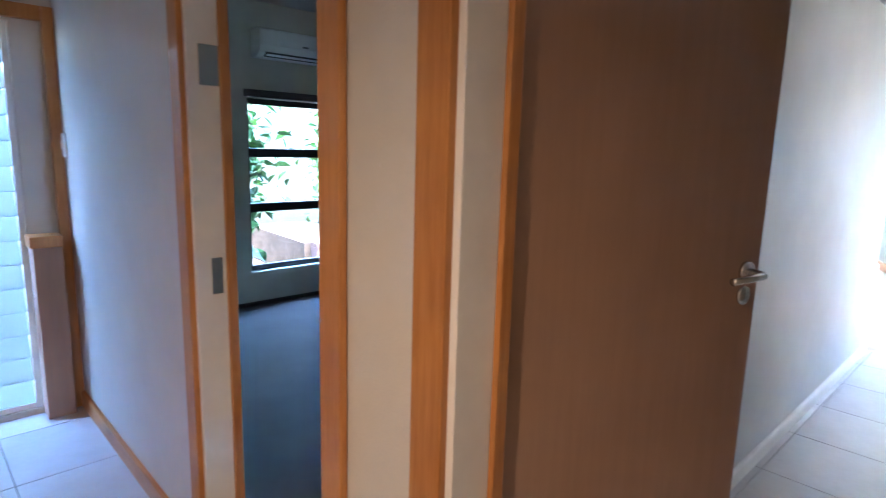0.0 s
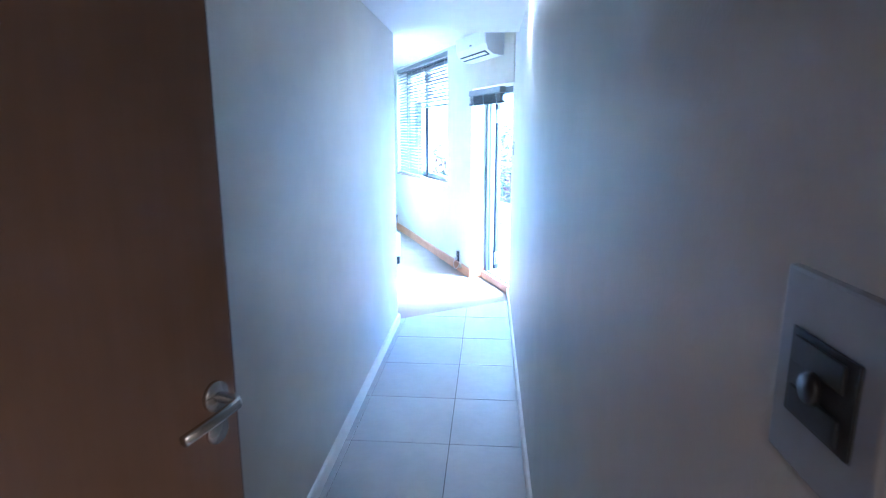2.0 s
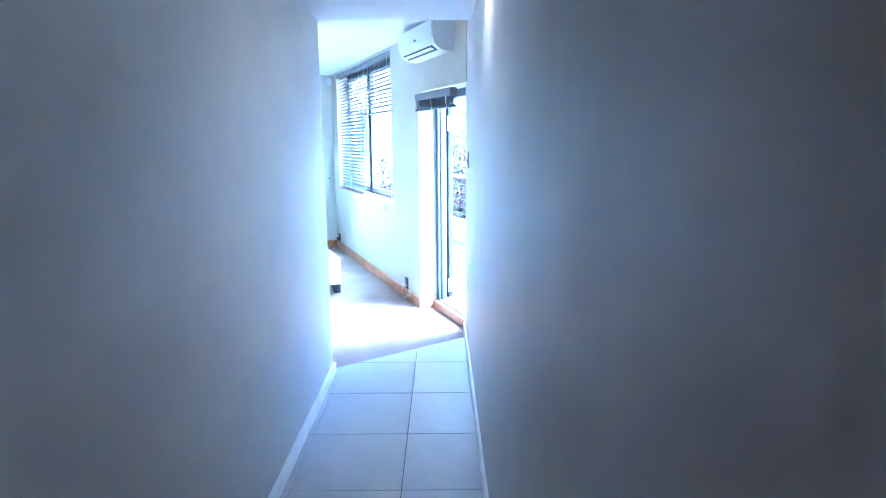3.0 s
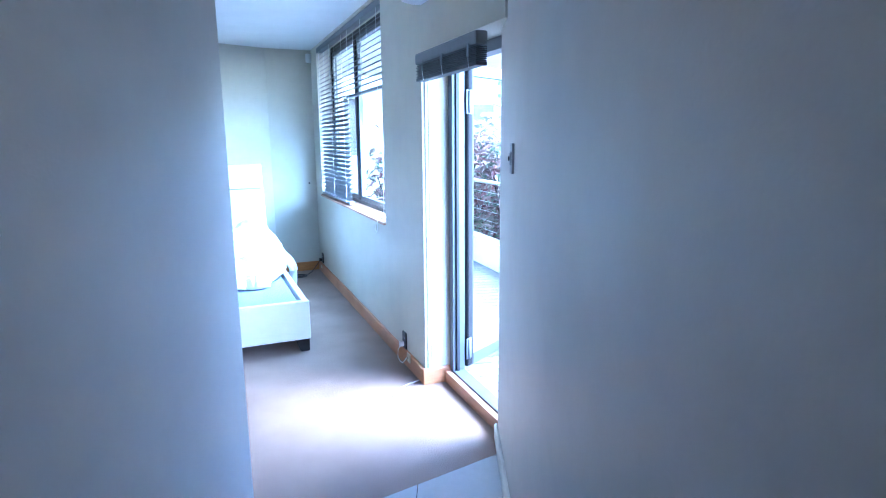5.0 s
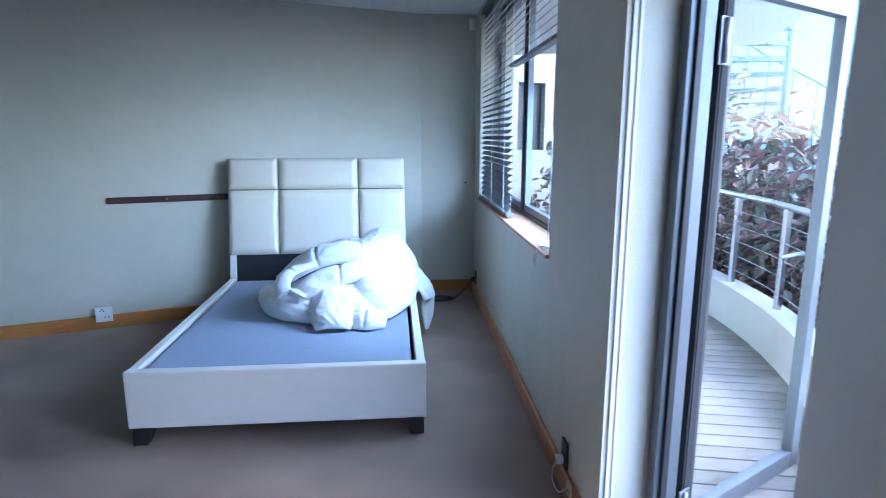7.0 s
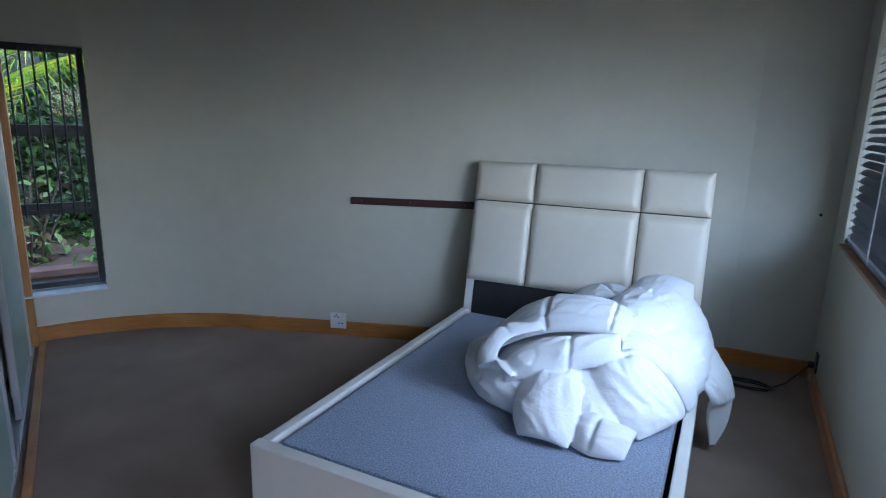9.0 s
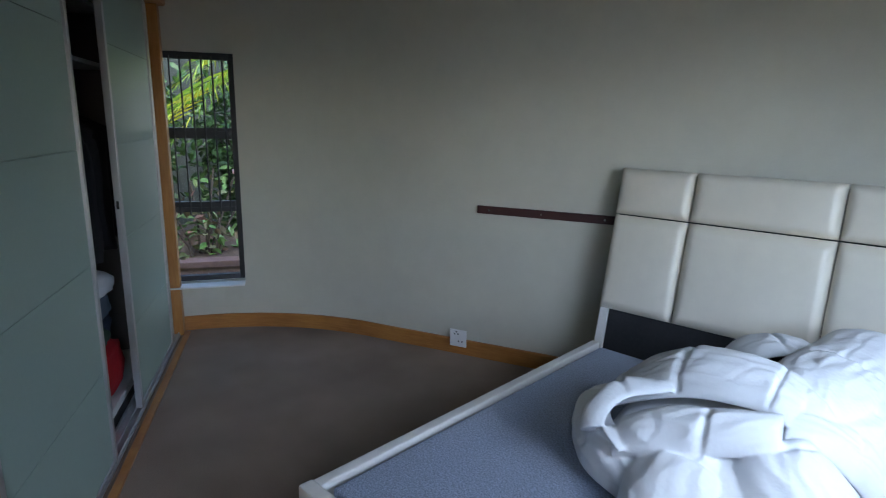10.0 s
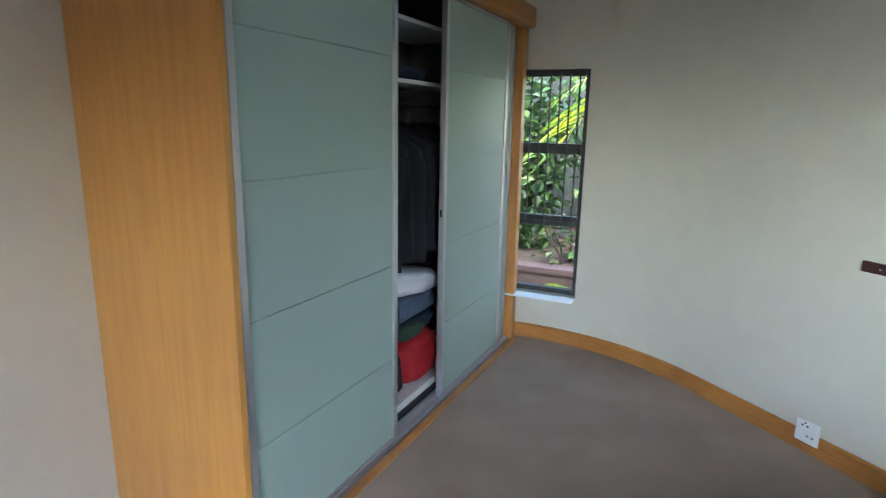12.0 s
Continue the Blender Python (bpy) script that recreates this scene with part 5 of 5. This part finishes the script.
# wing of the house beyond the bedroom window
wing = thing("house_wing", pose(0.35, 6.6, -0.62, 0, 0, 24), "pale plastered house wing with a dark window", "building")
bm = bmesh.new()
wall_cells(bm, 3.2, 0, 4.2, 0.3, [(0.75, 1.25, 1.9, 2.9)], Matrix.Identity(4))
part("wall", bm, WINGWALL, wing)
boxpart("window", wing, ALU_DARK, 0.75, 1.25, 0.1, 0.16, 1.9, 2.9, 0, "dark window")
boxpart("roof_edge", wing, ALU_DARK, -0.1, 3.3, -0.15, 0.5, 4.2, 4.32, 0.01, "dark roof edge")
shrub("copperleaf_shrub", (1.45, 4.9, -0.62), (0.5, 0.5), 2.0, 1500, 0.14, COPPER, "copper leaved shrub beside the house wing", 77)

# spiral stair
sp = thing("spiral_stair", Matrix.Translation((4.75, 6.3, -0.62)), "green steel spiral stair beyond the balcony", "stair")
STAIRM = material("green_grey_steel", (0.035, 0.075, 0.06), 0.6, 0.0, 20, 0.15, 0.05, 60)
bm = bmesh.new()
cyl(bm, (0, 0, 0), (0, 0, 4.8), 0.05, n=16)
part("pole", bm, STAIRM, sp, "", True)
for k in range(18):
    a = radians(-190 + k * 24)
    bm = bmesh.new()
    box(bm, 0.05, 0.85, -0.025, 0.025, -0.055, 0.012, 0, None)
    for v in bm.verts:
        v.co.y *= 1 + v.co.x * 7
    bmesh.ops.transform(bm, matrix=Matrix.Translation((0, 0, 0.2 + k * 0.20)) @ pose(0, 0, 0, 0, 0, math.degrees(a)), verts=bm.verts)
    part("tread", bm, STAIRM, sp)
    bm = bmesh.new()
    cyl(bm, (0.83 * math.cos(a), 0.83 * math.sin(a), 0.2 + k * 0.20), (0.83 * math.cos(a), 0.83 * math.sin(a), 1.1 + k * 0.20), 0.010, n=6)
    part("baluster", bm, STAIRM, sp)
bm = bmesh.new()
tube(bm, [(0.83 * math.cos(radians(-190 + k * 24)), 0.83 * math.sin(radians(-190 + k * 24)), 1.1 + k * 0.20) for k in range(18)], 0.016, 6)
part("handrail", bm, STAIRM, sp, "", True)


# garden behind the curved wall
def palm(name, at, h, n, length, seed, label):
    rng = random.Random(seed)
    s = thing(name, Matrix.Translation(at), label, "palm")
    bm = bmesh.new()
    cyl(bm, (0, 0, 0), (0, 0, h), 0.07, 0.05, 10)
    part("trunk", bm, BARK, s, "", True)
    vs, fs = [], []
    for k in range(n):
        a = rng.uniform(0, math.tau)
        el = rng.uniform(0.05, 1.25)
        prev = None
        for j in range(1, 31):
            t = j / 30
            r = length * t
            p = Vector((math.cos(a) * r * math.cos(el * (1 - 0.5 * t)), math.sin(a) * r * math.cos(el * (1 - 0.5 * t)), h + r * math.sin(el) - 0.75 * length * t * t))
            side = Vector((-math.sin(a), math.cos(a), 0))
            out = Vector((math.cos(a), math.sin(a), 0))
            for sgn in (-1, 1):
                tip = p + side * sgn * 0.34 * math.sin(math.pi * min(1, t * 0.9 + 0.1)) + out * 0.22 + Vector((0, 0, -0.16))
                n0 = len(vs)
                d = out * 0.006
                vs += [tuple(p - d), tuple(p + d), tuple(p.lerp(tip, 0.5) + d * 1.3 + Vector((0, 0, 0.02))), tuple(tip), tuple(p.lerp(tip, 0.5) - d * 1.3 + Vector((0, 0, 0.02)))]
                fs.append((n0, n0 + 1, n0 + 2, n0 + 3, n0 + 4))
    me = bpy.data.meshes.new("fronds")
    me.from_pydata(vs, [], fs)
    me.materials.append(PALM)
    f = new("fronds", me)
    f.parent = s
    return s


palm("palm", (-6.7, 3.75, -0.62), 2.75, 34, 1.9, 5, "garden palm with yellow-green fronds")
palm("palm", (-6.2, 2.55, -0.62), 0.25, 12, 0.6, 8, "low palm by the garden window")
palm("palm", (-6.9, 2.2, -0.62), 0.3, 12, 0.6, 9, "low palm by the garden window")
shrub("variegated_shrub", (-7.1, 2.7, -0.55), (0.45, 0.5), 1.5, 190, 0.15, PINK, "pink and green variegated garden shrub", 61)
shrub("green_shrub", (-8.2, 2.2, -0.5), (0.8, 0.9), 2.6, 2200, 0.16, GREEN, "dense green garden shrub", 62)
shrub("green_shrub", (-8.3, 3.9, -0.5), (0.8, 0.9), 2.8, 2200, 0.16, GREEN, "dense green garden shrub", 63)
shrub("green_shrub", (-6.7, 3.4, -0.5), (0.4, 0.4), 0.9, 320, 0.10, LIME, "small green garden shrub", 64)
shrub("green_tree", (-8.5, -3.4, -0.6), (1.2, 1.3), 3.2, 2600, 0.2, GREEN, "leafy green trees beyond the second room", 65, "tree")
shrub("green_tree", (-8.0, -1.6, -0.6), (1.1, 1.2), 3.0, 2600, 0.2, GREEN, "leafy green trees beyond the second room", 66, "tree")
bk = thing("garden_border", Matrix.Translation((-6.6, 2.9, -0.62)) @ pose(0, 0, 0, 0, 0, 62), "red-brown brick garden border", "border")
BRICKM = material("red_brown_masonry", (0.20, 0.12, 0.10), 0.9, 0, 14, 0.3, 0.4, 60, 0.08)
boxpart("coping", bk, BRICKM, -2.5, 2.5, -0.1, 0.12, 0.55, 0.62, 0.006)
boxpart("face", bk, BRICKM, -2.5, 2.5, -0.08, 0.10, 0.0, 0.549)
# Added backdrop wall; its near-black colour stands for the shade behind the leaves.
wall("wall_garden", (-10.2, 7.0), (-9.6, -7.0), -0.62, 3.4, 0.2, [], material("dark_shade_plaster", (0.030, 0.036, 0.024), 0.9, 0, 6, 0.4, 0.4, 60), "tall near-black wall added as the shade behind the planting", -1)
boxpart("bank", bk, GROUNDM, -2.6, 2.6, 0.121, 2.5, 0.0, 0.6, 0.0, "planted soil bank")

# ---- floor tiles of corridor and hall ----
bm = bmesh.new()
TS = 0.532
box(bm, 0.0025, TS - 0.0025, 0.0025, TS - 0.0025, -0.010, 0.0, 0.0015)
tile_me = mesh_of("tile", bm, TILE)
tiles = tagged(new("floor_tiles"), "square grey ceramic tiles of the corridor floor", "floor", kind="structure")
tiles.matrix_world = Matrix.Translation(RP) @ pose(0, 0, 0, 0, 0, 180 - math.degrees(H))
V0 = 0.113


def end_v(u):
    """Where the carpet begins."""
    return 5.46 - 0.67 * u


for iu in range(-1, 9):
    for iv in range(-6, 11):
        u0, v0 = 0.40 + (iu - 1) * TS, V0 + iv * TS
        u1, v1 = u0 + TS, v0 + TS
        cu0, cu1 = max(u0, 0.0), min(u1, 4.0 if v0 < -0.01 else 0.985)
        cv0 = max(v0, -2.6)
        if cu0 >= cu1 - 0.01 or cv0 >= end_v(cu0) - 0.02:
            continue
        if cu0 == u0 and cu1 == u1 and cv0 == v0 and v1 < end_v(cu1):
            ob = new("tile", tile_me)
            ob.parent = tiles
            ob.matrix_basis = Matrix.Translation((u0, -v1, 0))
            continue
        g = 0.0025
        bm = bmesh.new()
        box(bm, cu0 + g, cu1 - g, -v1 + g, -cv0 - g, -0.010, 0.0)
        cut = bmesh.ops.bisect_plane(bm, geom=bm.verts[:] + bm.edges[:] + bm.faces[:], plane_co=(0, -5.457, 0), plane_no=(0.67, -1, 0), clear_outer=True)
        bmesh.ops.holes_fill(bm, edges=[e for e in cut["geom_cut"] if isinstance(e, bmesh.types.BMEdge)])
        part("tile", bm, TILE, tiles)

# ---- groups of repeats ----
for ob in [o for o in bpy.data.objects if o.parent is None]:
    kind = ob.name.split(".")[0]
    if kind in ("copperleaf_shrub", "green_shrub", "light_switch", "venetian_blind", "palm", "green_tree", "air_conditioner"):
        ob["group"] = {"copperleaf_shrub": "shrubs behind the railing", "green_shrub": "shrubs outside the garden window", "light_switch": "wall switches", "venetian_blind": "blinds of the bedroom window",
                       "palm": "palms in the garden", "green_tree": "trees beyond the second room", "air_conditioner": "wall air conditioners"}[kind]
